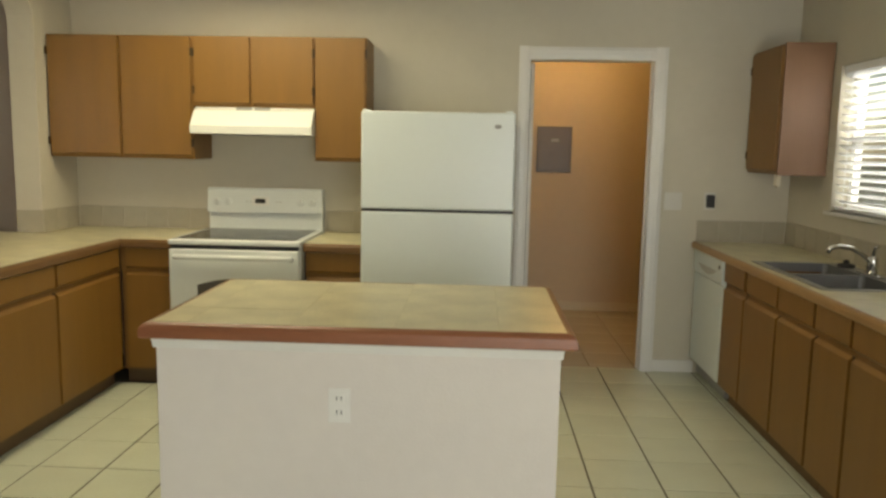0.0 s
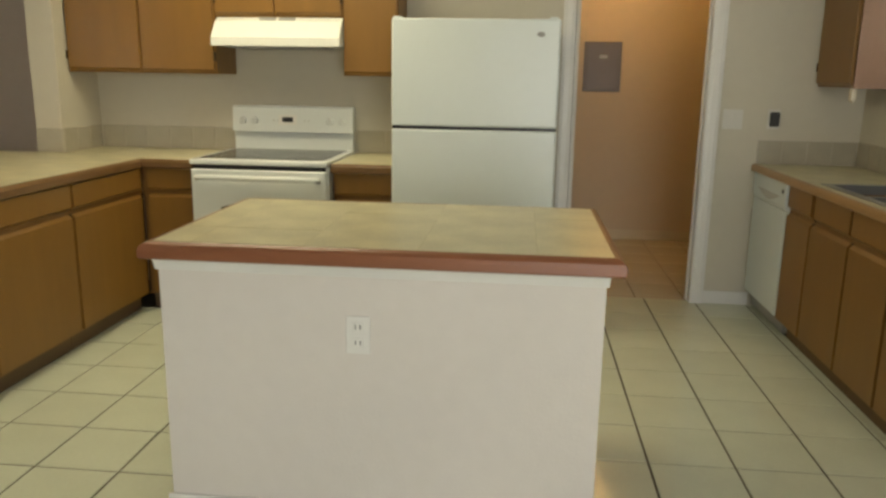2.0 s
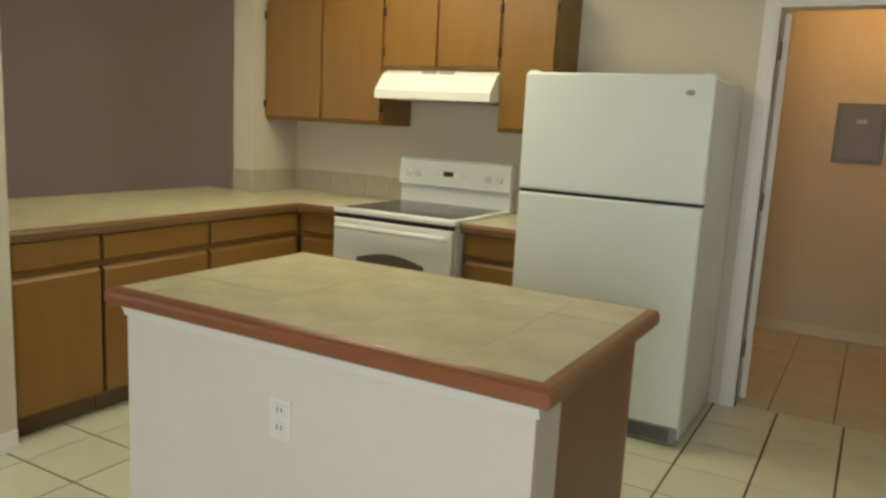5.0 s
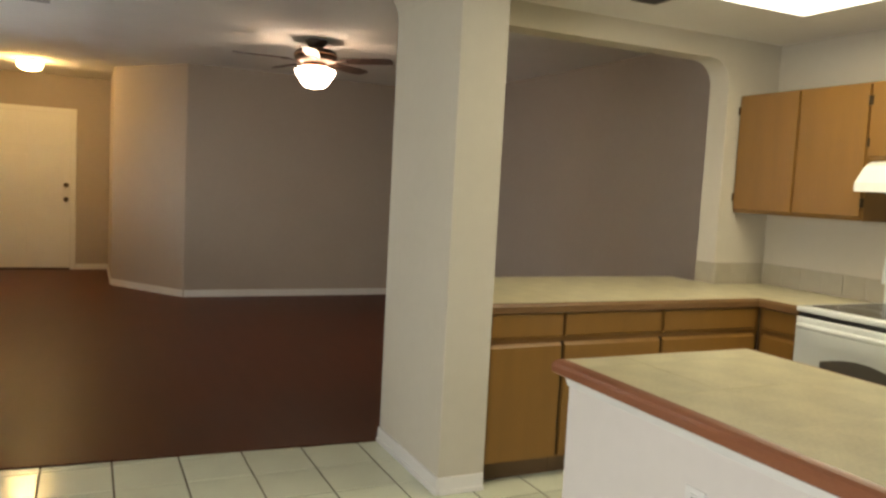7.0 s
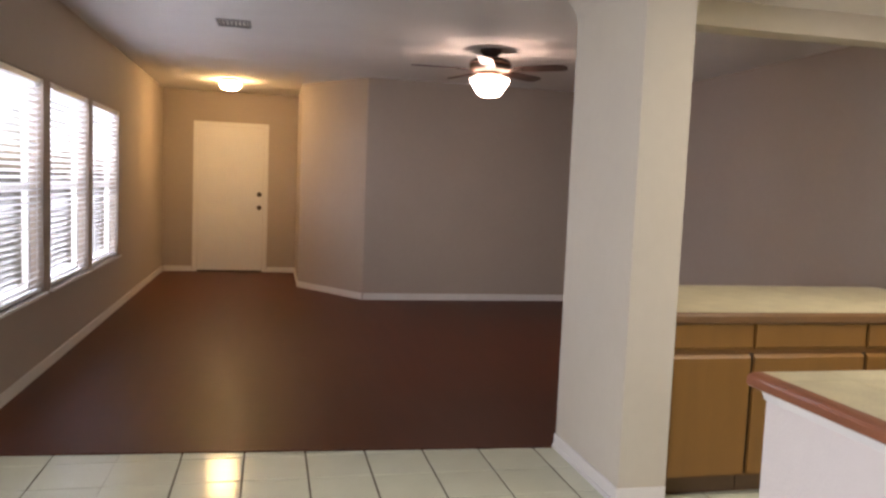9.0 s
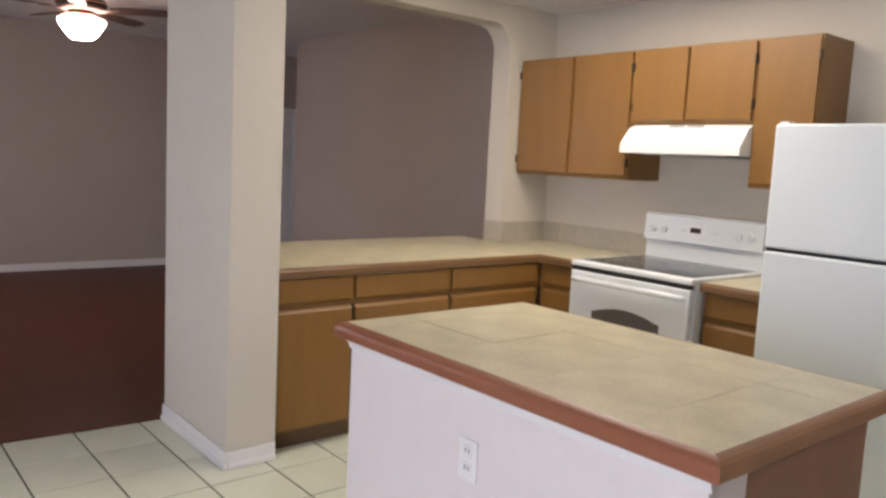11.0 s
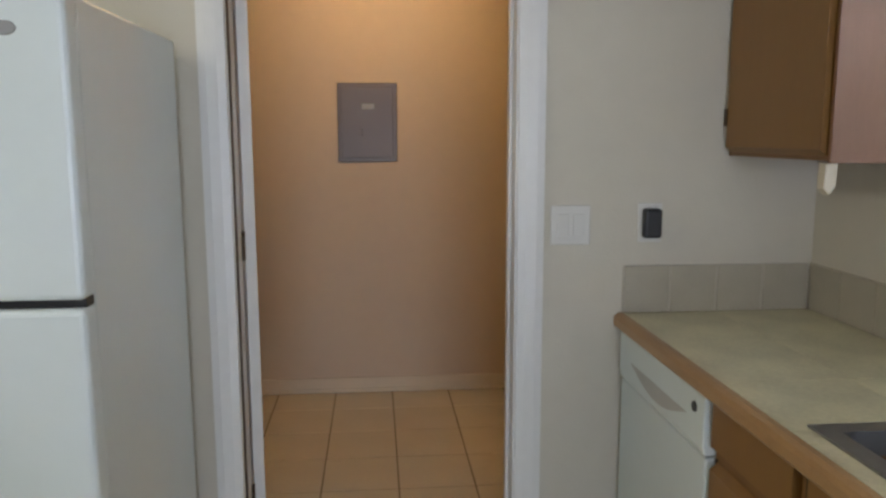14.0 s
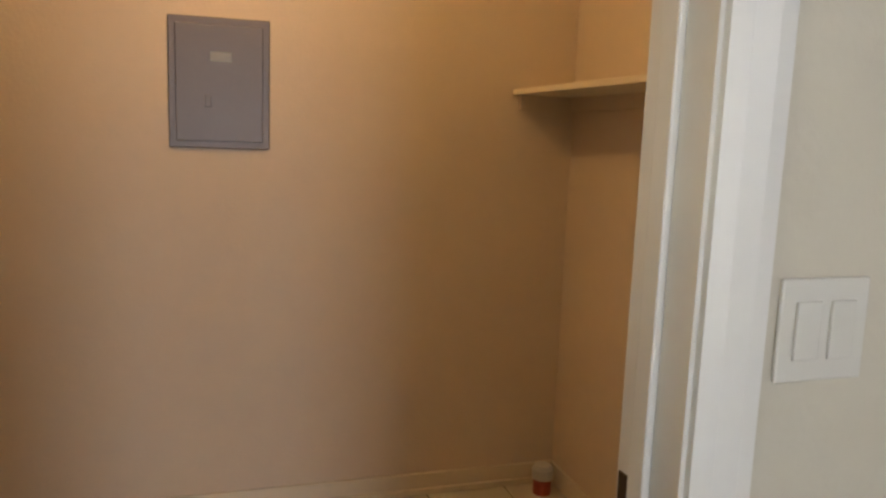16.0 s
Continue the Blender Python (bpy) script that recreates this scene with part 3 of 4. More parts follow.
lay(sw, -0.767, -0.404, 3.815, BACK - 0.002, [], gy, CT, 0.0016, CTILE, 0.006, bev=0.0006)
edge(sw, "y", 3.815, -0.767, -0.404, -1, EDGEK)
SK = (1.772, 2.215, 2.715, 3.545)     # the sink's cut-out
rw = thing("worktop", (2.0, 3.0, CT), "beige tiled worktop with a tan wooden edge under the window", "worktop")
CR = 0.895
bm = B()
for a in ((1.708, RIGHT - 0.002, SK[3], BACK - 0.002), (1.708, SK[0], SK[2], SK[3]), (SK[1], RIGHT - 0.002, SK[2], SK[3]), (1.708, RIGHT - 0.002, 1.38, SK[2])):
    box(bm, *a, CR - 0.04, CR - 0.0012)
part("bed", bm, CGROUT, rw)
rx, ry = [1.708 + 0.29], steps(BACK - 0.002, 0.33, 1, 5)
lay(rw, 1.710, RIGHT - 0.002, SK[3], BACK - 0.002, rx, ry, CR, 0.0016, CTILE, 0.006, bev=0.0006)
lay(rw, 1.710, SK[0], SK[2], SK[3], [], ry, CR, 0.0016, CTILE, 0.006, bev=0.0006)
lay(rw, SK[1], RIGHT - 0.002, SK[2], SK[3], [], ry, CR, 0.0016, CTILE, 0.006, bev=0.0006)
lay(rw, 1.710, RIGHT - 0.002, 1.38, SK[2], rx, ry, CR, 0.0016, CTILE, 0.006, bev=0.0006)
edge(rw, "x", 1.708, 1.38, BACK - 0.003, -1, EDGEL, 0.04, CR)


def splash(name, axis, f, a0, a1, out, z0, label, pitch=0.155):
    sp = thing(name, (f, (a0 + a1) / 2, z0) if axis == "x" else ((a0 + a1) / 2, f, z0), label, "backsplash", "", "structure")
    lo, hi = sorted((f, f + 0.006 * out))
    bm = B()
    box(bm, lo, hi, a0, a1, z0, z0 + 0.142) if axis == "x" else box(bm, a0, a1, lo, hi, z0, z0 + 0.142)
    part("bed", bm, SGROUT, sp)
    n = max(1, round((a1 - a0) / pitch))
    w = (a1 - a0) / n
    key = ("splash", round(w, 3))
    if key not in MESHES:
        MESHES[key] = tile_mesh("tile", w - 0.007, 0.14, 0.005, STILE, 0.0015)
    for k in range(n):
        ob = new("tile", MESHES[key])
        ob.parent, ob.matrix_parent_inverse = sp, sp.matrix_basis.inverted()
        c = a0 + w * (k + 0.5)
        if axis == "x":
            ob.matrix_basis = pose(f + 0.009 * out, c, z0 + 0.071, 90, 0, 90 * out)
        else:
            ob.matrix_basis = pose(c, f + 0.009 * out, z0 + 0.071, 90, 0, 0)


splash("backsplash_1", "y", BACK, LEFT + 0.012, -1.548, -1, CT, "grey-beige square tiles along the range wall")
splash("backsplash_2", "x", LEFT, 4.045, BACK - 0.012, 1, CT, "grey-beige square tiles beside the pass-through")
splash("backsplash_6", "y", 4.04, LEFT - 0.165, LEFT + 0.006, -1, CT, "grey-beige tile on the end of the pass-through")
splash("backsplash_3", "y", BACK, -0.765, -0.406, -1, CT, "grey-beige square tiles between range and fridge")
splash("backsplash_4", "y", BACK, 1.705, RIGHT - 0.012, -1, CR, "grey-beige square tiles with pale grout in the window corner")
splash("backsplash_5", "x", RIGHT, 1.38, BACK - 0.012, -1, CR, "grey-beige square tiles under the window")

# ---- island ----
IX0, IX1, IY0, IY1 = -0.776, 0.532, 1.747, 2.515
isl = thing("kitchen_island", (-0.13, 2.1, 0), "island with a white drywall front and brown cabinet sides", "kitchen island")
part("pony_wall", box(B(), IX0, IX1, IY0, 1.895, 0, 0.853), ISLW, isl, "white painted drywall")
part("cabinet_body", box(B(), IX0 + 0.012, IX1 - 0.012, 1.896, IY1, 0.0, 0.855), OAKD, isl, "brown cabinet body")
part("end_panel", box(B(), IX1 - 0.012, IX1 - 0.004, 1.90, IY1, 0.0, 0.852), ISLP, isl, "brown end panel")
for s0, s1 in zip((IX0 + 0.02, -0.35, 0.08), (-0.35, 0.08, IX1 - 0.02)):
    part("door", front(B(), "y", IY1, s0 + 0.007, s1 - 0.007, 0.115, 0.70, 1, "top"), OAK, isl)
    part("drawer_front", front(B(), "y", IY1, s0 + 0.007, s1 - 0.007, 0.722, 0.848, 1, "bottom"), OAK, isl)
part("baseboard", box(B(), IX0 - 0.013, IX1 + 0.004, IY0 - 0.013, IY0, 0.002, 0.085, 0.004), TRIM, isl, "white baseboard")
part("cove_trim", prism(B(), [(IY0, 0.852), (IY0, 0.812), (IY0 - 0.004, 0.822), (IY0 - 0.010, 0.837), (IY0 - 0.022, 0.852)], "x", IX0 - 0.012, IX1 + 0.008), TRIM, isl, "white cove moulding")
it = thing("island_worktop", (-0.13, 2.12, CT), "beige tiled island top with a rounded reddish wooden edge", "worktop")
TX0, TX1, TY0, TY1 = -0.785, 0.548, 1.728, 2.550
part("bed", box(B(), TX0, TX1, TY0, TY1, CT - 0.049, CT - 0.0012), CGROUT, it)
lay(it, TX0, TX1, TY0, TY1, steps(0.335, 0.335, -2, 1), steps(1.965, 0.335, 0, 4), CT, 0.0016, CTILE, 0.006, bev=0.0006)
prof = [(0.0, -0.050), (0.024, -0.050), (0.030, -0.044), (0.030, -0.024), (0.027, -0.013), (0.019, -0.005), (0.009, -0.001), (0.0, 0.0005)]
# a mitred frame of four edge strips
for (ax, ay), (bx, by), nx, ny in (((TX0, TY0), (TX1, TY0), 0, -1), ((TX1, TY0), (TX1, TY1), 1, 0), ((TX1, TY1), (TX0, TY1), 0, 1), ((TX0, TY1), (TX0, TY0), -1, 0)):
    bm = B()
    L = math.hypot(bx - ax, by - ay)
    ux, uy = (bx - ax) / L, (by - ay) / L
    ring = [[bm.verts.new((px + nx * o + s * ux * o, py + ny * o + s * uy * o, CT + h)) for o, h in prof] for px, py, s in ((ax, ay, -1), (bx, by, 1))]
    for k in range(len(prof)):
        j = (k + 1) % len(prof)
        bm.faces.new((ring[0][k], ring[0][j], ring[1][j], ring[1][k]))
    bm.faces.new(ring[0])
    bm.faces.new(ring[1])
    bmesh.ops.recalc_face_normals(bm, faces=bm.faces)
    # the two sides take a browner tone than front and back
    part("edge_strip", bm, EDGEB if nx else EDGE, it, "browner wooden edge of the sides" if nx else "reddish stained wooden edge")


def plate(name, x, z, f, w, label, category, material=PLATE):
    ob = thing(name, (x, f, z), label, category)
    part("plate", box(B(), x - w / 2, x + w / 2, f - 0.006, f, z - 0.058, z + 0.058, 0.003), material, ob)
    return ob


OX, OZ = -0.176, 0.638
ol = plate("wall_outlet", OX, OZ, IY0, 0.073, "white double outlet on the island's drywall front", "outlet", TRIM)
for dz in (-0.024, 0.024):
    r = part("receptacle", box(B(), OX - 0.017, OX + 0.017, IY0 - 0.0085, IY0 - 0.006, OZ + dz - 0.017, OZ + dz + 0.017, 0.002), TRIM, ol)
    for dx in (-0.007, 0.007):
        part("slot", box(B(), OX + dx - 0.0016, OX + dx + 0.0016, IY0 - 0.0092, IY0 - 0.0085, OZ + dz - 0.005, OZ + dz + 0.009), BLACK, r)
swp = plate("light_switch", 1.542, 1.16, BACK, 0.118, "white double rocker switch beside the pantry door", "light switch")
for dx in (-0.023, 0.023):
    part("rocker", box(B(), 1.542 + dx - 0.0165, 1.542 + dx + 0.0165, BACK - 0.010, BACK - 0.006, 1.127, 1.193, 0.002), PLATE, swp)
kb = plate("wall_outlet", 1.780, 1.165, BACK, 0.073, "white outlet plate with a black plug-in device over the counter", "outlet")
part("plug_device", box(B(), 1.754, 1.806, BACK - 0.040, BACK - 0.006, 1.122, 1.208, 0.008, 3), BLACK, kb, "black plug-in device")

# ---- fridge ----
FX0, FX1, FY = -0.411, 0.458, 3.688
fr = thing("refrigerator", (0.03, 4.1, 0), "white top-freezer refrigerator with a pebbled finish", "refrigerator")
part("body", box(B(), FX0 + 0.006, FX1 - 0.006, FY + 0.068, BACK - 0.05, 0.03, 1.667, 0.006), WHITE, fr)
fz = part("freezer_door", box(B(), FX0, FX1, FY, FY + 0.058, 1.128, 1.677, 0.012, 3), WHITE, fr)
fd = part("fridge_door", box(B(), FX0, FX1, FY, FY + 0.058, 0.105, 1.112, 0.012, 3), WHITE, fr)
part("gasket", box(B(), FX0 + 0.012, FX1 - 0.012, FY + 0.058, FY + 0.068, 0.11, 1.667), GREY, fr, "grey door gasket")
part("gap_strip", box(B(), FX0 + 0.004, FX1 - 0.004, FY + 0.02, FY + 0.056, 1.112, 1.128), BLACK, fr)
part("toe_grille", box(B(), FX0 + 0.02, FX1 - 0.02, FY + 0.035, FY + 0.068, 0.012, 0.095, 0.004), GREY, fr, "grey toe grille")
for k in range(7):
    part("grille_slot", box(B(), FX0 + 0.05, FX1 - 0.05, FY + 0.033, FY + 0.036, 0.024 + k * 0.009, 0.028 + k * 0.009), BLACK, fr)
for x in (FX0 + 0.03, FX1 - 0.035):
    part("hinge_cover", box(B(), x - 0.022, x + 0.02, FY + 0.02, FY + 0.07, 1.677, 1.687, 0.003), WHITE, fr)
part("badge", lathe(B(), [(0.021, 0.0), (0.019, 0.003)], (0, 0, 0), 20, pose(0, 0, 0, 90, 0, 0)), GREY, fz, "small grey maker's badge", Matrix.Translation((FX1 - 0.100, FY, 1.600)) @ Matrix.Diagonal((0.95, 1, 0.6, 1)))

# ---- range ----
QX0, QX1, QY = -1.548, -0.772, 3.735
rg = thing("electric_range", (-1.1615, 4.1, 0), "white electric range with a black glass cooktop", "range")
part("body", box(B(), QX0, QX1, QY + 0.022, BACK - 0.045, 0.045, 0.888, 0.003), BISQUE, rg)
ct = part("cooktop_rim", box(B(), QX0 - 0.004, QX1 + 0.004, QY - 0.020, BACK - 0.075, 0.8895, 0.920, 0.010, 3), BISQUE, rg, "white enamel rim")
part("cooktop_glass", box(B(), QX0 + 0.035, QX1 - 0.035, QY + 0.045, BACK - 0.11, 0.919, 0.9225, 0.001), GLASSK, rg, "black ceramic glass")
for bx, by, r in ((-1.3365, 3.92, 0.105), (-0.9865, 3.92, 0.085), (-1.3365, 4.22, 0.08), (-0.9865, 4.22, 0.105)):
    bm = B()
    lathe(bm, [(r - 0.004, 0.0), (r, 0.0004)], (bx, by, 0.9225), 28, caps=False)
    part("burner_ring", bm, GREY, ct)
part("vent_gap", box(B(), QX0 + 0.01, QX1 - 0.01, QY - 0.0105, QY + 0.0215, 0.866, 0.889), BLACK, rg)
od = part("oven_door", box(B(), QX0 + 0.004, QX1 - 0.004, QY - 0.022, QY + 0.020, 0.215, 0.865, 0.009, 3), BISQUE, rg)
wpts = [(-1.375, 0.37), (-0.937, 0.37), (-0.937, 0.655)] + [(-0.937 - 0.438 * k / 12, 0.655 + 0.04 * math.sin(math.pi * k / 12)) for k in range(1, 12)] + [(-1.375, 0.655)]
part("oven_window", prism(B(), wpts, "y", QY - 0.0245, QY - 0.020, 0.0), OVENG, od, "grey arched oven window")
hp = [(-1.5065, QY - 0.02, 0.815), (-1.4965, QY - 0.055, 0.822), (-1.4265, QY - 0.066, 0.825), (-1.1615, QY - 0.070, 0.825), (-0.8965, QY - 0.066, 0.825), (-0.8265, QY - 0.055, 0.822), (-0.8165, QY - 0.02, 0.815)]
part("handle", tube(B(), hp, 0.015, 12), BISQUE, od, "white bowed bar handle", smooth=True)
part("drawer", box(B(), QX0 + 0.004, QX1 - 0.004, QY - 0.014, QY + 0.020, 0.055, 0.205, 0.008), BISQUE, rg)
for x in (QX0 + 0.05, QX1 - 0.05):
    part("foot", lathe(B(), [(0.02, 0), (0.02, 0.045)], (x, QY + 0.1, 0), 10), BLACK, rg)
part("riser", box(B(), QX0 + 0.004, QX1 - 0.004, BACK - 0.075, BACK - 0.012, 0.888, 1.035, 0.004), BISQUE, rg)
bg = part("backguard", prism(B(), [(BACK - 0.105, 1.030), (BACK - 0.012, 1.030), (BACK - 0.012, 1.186), (BACK - 0.075, 1.192), (BACK - 0.092, 1.179)], "x", QX0, QX1, 0.006), BISQUE, rg)
part("display_frame", prism(B(), [(BACK - 0.1065, 1.075), (BACK - 0.095, 1.075), (BACK - 0.095, 1.135), (BACK - 0.100, 1.135)], "x", -1.245, -1.130), TRIM, bg)
part("display", prism(B(), [(BACK - 0.1075, 1.092), (BACK - 0.095, 1.092), (BACK - 0.095, 1.122), (BACK - 0.1035, 1.122)], "x", -1.222, -1.153), BLACK, bg, "black clock display")
for x in (-1.4765, -1.4015, -0.9165, -0.8415):
    kn = part("knob", lathe(B(), [(0.024, 0.0), (0.022, 0.014), (0.018, 0.018)], (x, BACK - 0.098, 1.10), 18, pose(0, 0, 0, 97, 0, 0)), BISQUE, bg, "white control knob")
    part("pointer", box(B(), x - 0.002, x + 0.002, BACK - 0.119, BACK - 0.115, 1.09, 1.118), LGREY, kn)
for x in (-1.2765, -1.2515, -1.0765, -1.0515):
    part("touch_mark", box(B(), x - 0.006, x + 0.006, BACK - 0.1045, BACK - 0.1015, 1.098, 1.106), LGREY, bg)

# ---- hood ----
HX0, HX1 = -1.530, -0.772
hd = thing("range_hood", (-1.16, 4.3, 1.53), "white enamel under-cabinet range hood", "range hood")
part("shell", prism(B(), [(BACK - 0.002, 1.708), (4.17, 1.708), (4.12, 1.682), (4.045, 1.588), (4.045, 1.541), (BACK - 0.002, 1.541)], "x", HX0, HX1, 0.004), HOODM, hd)
part("filter", box(B(), HX0 + 0.12, HX1 - 0.12, 4.12, BACK - 0.06, 1.533, 1.5415, 0.001), STEEL, hd, "grey mesh filter")
for k in range(2):
    cx = -1.215 + 0.115 * k
    bm = B()
    box(bm, cx - 0.05, cx + 0.05, -0.004, 0.0, -0.016, 0.016, 0.001)
    part("vent_slots", bm, GREY, hd, "", Matrix.Translation((0, 4.141, 1.693)) @ pose(0, 0, 0, -45, 0, 0))

# ---- dishwasher ----
dwr = thing("dishwasher", (2.0, 4.18, 0), "white built-in dishwasher with a bowed handle panel", "dishwasher")
DY0, DY1 = 3.868, 4.468
part("body", box(B(), RF + 0.03, RIGHT - 0.02, DY0 + 0.002, DY1 - 0.002, 0.02, 0.852), GREY, dwr)
part("door", box(B(), RF - 0.022, RF + 0.028, DY0 + 0.004, DY1 - 0.004, 0.115, 0.700, 0.006), WHITE, dwr)
cpn = part("control_panel", prism(B(), [(RF - 0.023, 0.706), (RF - 0.029, 0.725), (RF - 0.029, 0.838), (RF - 0.023, 0.851), (RF + 0.028, 0.851), (RF + 0.028, 0.706)], "y", DY0 + 0.004, DY1 - 0.004, 0.003), WHITE, dwr)
hb = [(DY0 + 0.10, 0.775)] + [(DY0 + 0.10 + 0.39 * k / 10, 0.775 - 0.045 * math.sin(math.pi * k / 10)) for k in range(1, 10)] + [(DY0 + 0.49, 0.775)]
part("handle_recess", prism(B(), hb, "x", RF - 0.0305, RF - 0.028), LGREY, cpn, "pale grey grip recess")
part("badge", lathe(B(), [(0.013, 0.0), (0.012, 0.003)], (RF - 0.029, DY0 + 0.055, 0.805), 16, pose(0, 0, 0, 0, -90, 0)), BLACK, cpn, "small dark round badge")
part("toe_panel", box(B(), RF + 0.05, RF + 0.06, DY0 + 0.004, DY1 - 0.004, 0.004, 0.112), BLACK, dwr, "black toe panel")

# ---- sink and faucet ----
sk = thing("kitchen_sink", (1.99, 3.13, CR), "double-bowl brushed steel drop-in sink", "sink")
bm = B()
s0, s1, s2, s3 = SK[0] - 0.02, SK[1] + 0.02, SK[2] - 0.02, SK[3] + 0.02
mid = (SK[2] + SK[3]) / 2
zr = CR + 0.004
bowls = ((SK[0] + 0.02, SK[1] - 0.075, SK[2] + 0.02, mid - 0.012), (SK[0] + 0.02, SK[1] - 0.075, mid + 0.012, SK[3] - 0.02))
for a in ((s0, bowls[0][0], s2, s3), (bowls[0][1], s1, s2, s3), (bowls[0][0], bowls[0][1], s2, bowls[0][2]), (bowls[0][0], bowls[0][1], bowls[0][3], bowls[1][2]), (bowls[0][0], bowls[0][1], bowls[1][3], s3)):
    box(bm, *a, CR - 0.012, zr)
part("rim", bm, STEEL, sk)
for a, b, c, d in bowls:
    bm = B()
    top = [bm.verts.new(p) for p in ((a, c, zr), (b, c, zr), (b, d, zr), (a, d, zr))]
    i = 0.03
    lo = [bm.verts.new(p) for p in ((a + i, c + i, zr - 0.165), (b - i, c + i, zr - 0.165), (b - i, d - i, zr - 0.165), (a + i, d - i, zr - 0.165))]
    for k in range(4):
        bm.faces.new((top[k], top[(k + 1) % 4], lo[(k + 1) % 4], lo[k]))
    bm.faces.new(lo)
    bmesh.ops.bevel(bm, geom=[e for e in bm.edges if not e.is_boundary], offset=0.025, segments=3, affect="EDGES", profile=0.5)
    bo = part("bowl", bm, BOWLS, sk, "deep dull steel bowl")
    part("drain", lathe(B(), [(0.04, 0.0), (0.042, 0.004), (0.02, 0.002)], ((a + b) / 2, (c + d) / 2, zr - 0.1648), 16), CHROME, bo)
fc = thing("faucet", (2.175, 3.13, zr), "chrome single-lever kitchen faucet with a low spout", "faucet")
part("base_plate", box(B(), 2.150, 2.205, 3.02, 3.24, zr, zr + 0.012, 0.005), CHROME, fc)
part("body", lathe(B(), [(0.026, 0.012), (0.024, 0.07), (0.022, 0.09), (0.010, 0.10)], (2.175, 3.13, zr), 18), CHROME, fc, smooth=True)
part("spout", tube(B(), [(2.17, 3.13, zr + 0.06), (2.12, 3.12, zr + 0.105), (2.06, 3.11, zr + 0.135), (2.0, 3.10, zr + 0.145), (1.955, 3.095, zr + 0.135), (1.94, 3.092, zr + 0.115)], 0.012, 12), CHROME, fc, smooth=True)
part("lever", tube(B(), [(2.175, 3.13, zr + 0.10), (2.165, 3.10, zr + 0.135), (2.14, 3.03, zr + 0.155)], 0.008, 10), CHROME, fc, smooth=True)
sp = thing("sink_stopper", (2.19, 3.40, zr), "black rubber sink stopper on the rim", "sink stopper")
part("stopper", lathe(B(), [(0.042, 0.0), (0.044, 0.012), (0.036, 0.02), (0.016, 0.022), (0.014, 0.036), (0.008, 0.04)], (2.18, 3.40, zr), 18), BLACK, sp, smooth=True)

# ---- lights, vents ----
kl = thing("ceiling_light", (-1.16, 3.22, CEIL), "square fluorescent box light with a glowing diffuser", "ceiling light")
bm = B()
for a in ((-1.78, -1.74, 2.60, 3.84), (-0.58, -0.54, 2.60, 3.84), (-1.74, -0.58, 2.60, 2.64), (-1.74, -0.58, 3.80, 3.84)):
    box(bm, *a, CEIL - 0.03, CEIL)
part("frame", bm, TRIM, kl, "white frame")
part("diffuser", box(B(), -1.74, -0.58, 2.64, 3.80, CEIL - 0.024, CEIL - 0.014), DIFF, kl, "glowing acrylic diffuser")


def vent(x, y, z, sx, sy, material, label):
    v = thing("ceiling_vent", (x, y, z), label, "air vent")
    bm = B()
    for a in ((x - sx / 2, x + sx / 2, y - sy / 2, y - sy / 2 + 0.02), (x - sx / 2, x + sx / 2, y + sy / 2 - 0.02, y + sy / 2), (x - sx / 2, x - sx / 2 + 0.02, y - sy / 2 + 0.02, y + sy / 2 - 0.02), (x + sx / 2 - 0.02, x + sx / 2, y - sy / 2 + 0.02, y + sy / 2 - 0.02)):
        box(bm, *a, z - 0.012, z)
    part("frame", bm, material, v)
    n = 7
    for k in range(n):
        yy = y - sy / 2 + 0.02 + (sy - 0.04) * (k + 0.5) / n
        bm = box(B(), -sx / 2 + 0.02, sx / 2 - 0.02, -0.009, 0.009, -0.001, 0.001)
        part("slat", bm, material, v, "", pose(x, yy, z - 0.007, 35, 0, 0))


vent(-1.93, 2.98, CEIL, 0.30, 0.16, PANELM, "brownish metal ceiling register in the kitchen")
vent(-5.3, -0.12, LCEIL, 0.27, 0.27, GREY, "grey square ceiling register in the living room")

# ceiling fan
fx, fy = -5.55, 2.14
FB = LCEIL - 0.43          # the underside of its glass
fan = thing("ceiling_fan", (fx, fy, LCEIL), "dark bronze hugger ceiling fan with a lit flared glass shade", "ceiling fan")
part("canopy", lathe(B(), [(0.10, 0.0), (0.10, -0.02), (0.075, -0.05), (0.06, -0.075)], (fx, fy, LCEIL), 28), BRONZE, fan, smooth=True)
part("motor", lathe(B(), [(0.06, -0.075), (0.15, -0.088), (0.185, -0.11), (0.19, -0.165), (0.17, -0.195), (0.09, -0.21)], (fx, fy, LCEIL), 32), BRONZE, fan, smooth=True)
part("trim_band", lathe(B(), [(0.188, -0.128), (0.196, -0.133), (0.196, -0.147), (0.188, -0.152)], (fx, fy, LCEIL), 32), BRASSY, fan, "polished copper band", smooth=True)
part("light_fitter", lathe(B(), [(0.09, -0.21), (0.115, -0.222), (0.12, -0.24), (0.10, -0.25)], (fx, fy, LCEIL), 28), BRASSY, fan, "polished copper light fitter", smooth=True)
part("shade", lathe(B(), [(0.165, 0.17), (0.183, 0.155), (0.178, 0.135), (0.145, 0.08), (0.11, 0.03), (0.08, 0.008), (0.03, 0.0)], (fx, fy, FB), 32, caps=False), BOWL, fan, "glowing flared glass shade", smooth=True)
part("finial", lathe(B(), [(0.016, 0.002), (0.018, -0.010), (0.006, -0.022)], (fx, fy, FB), 12), BRONZE, fan)
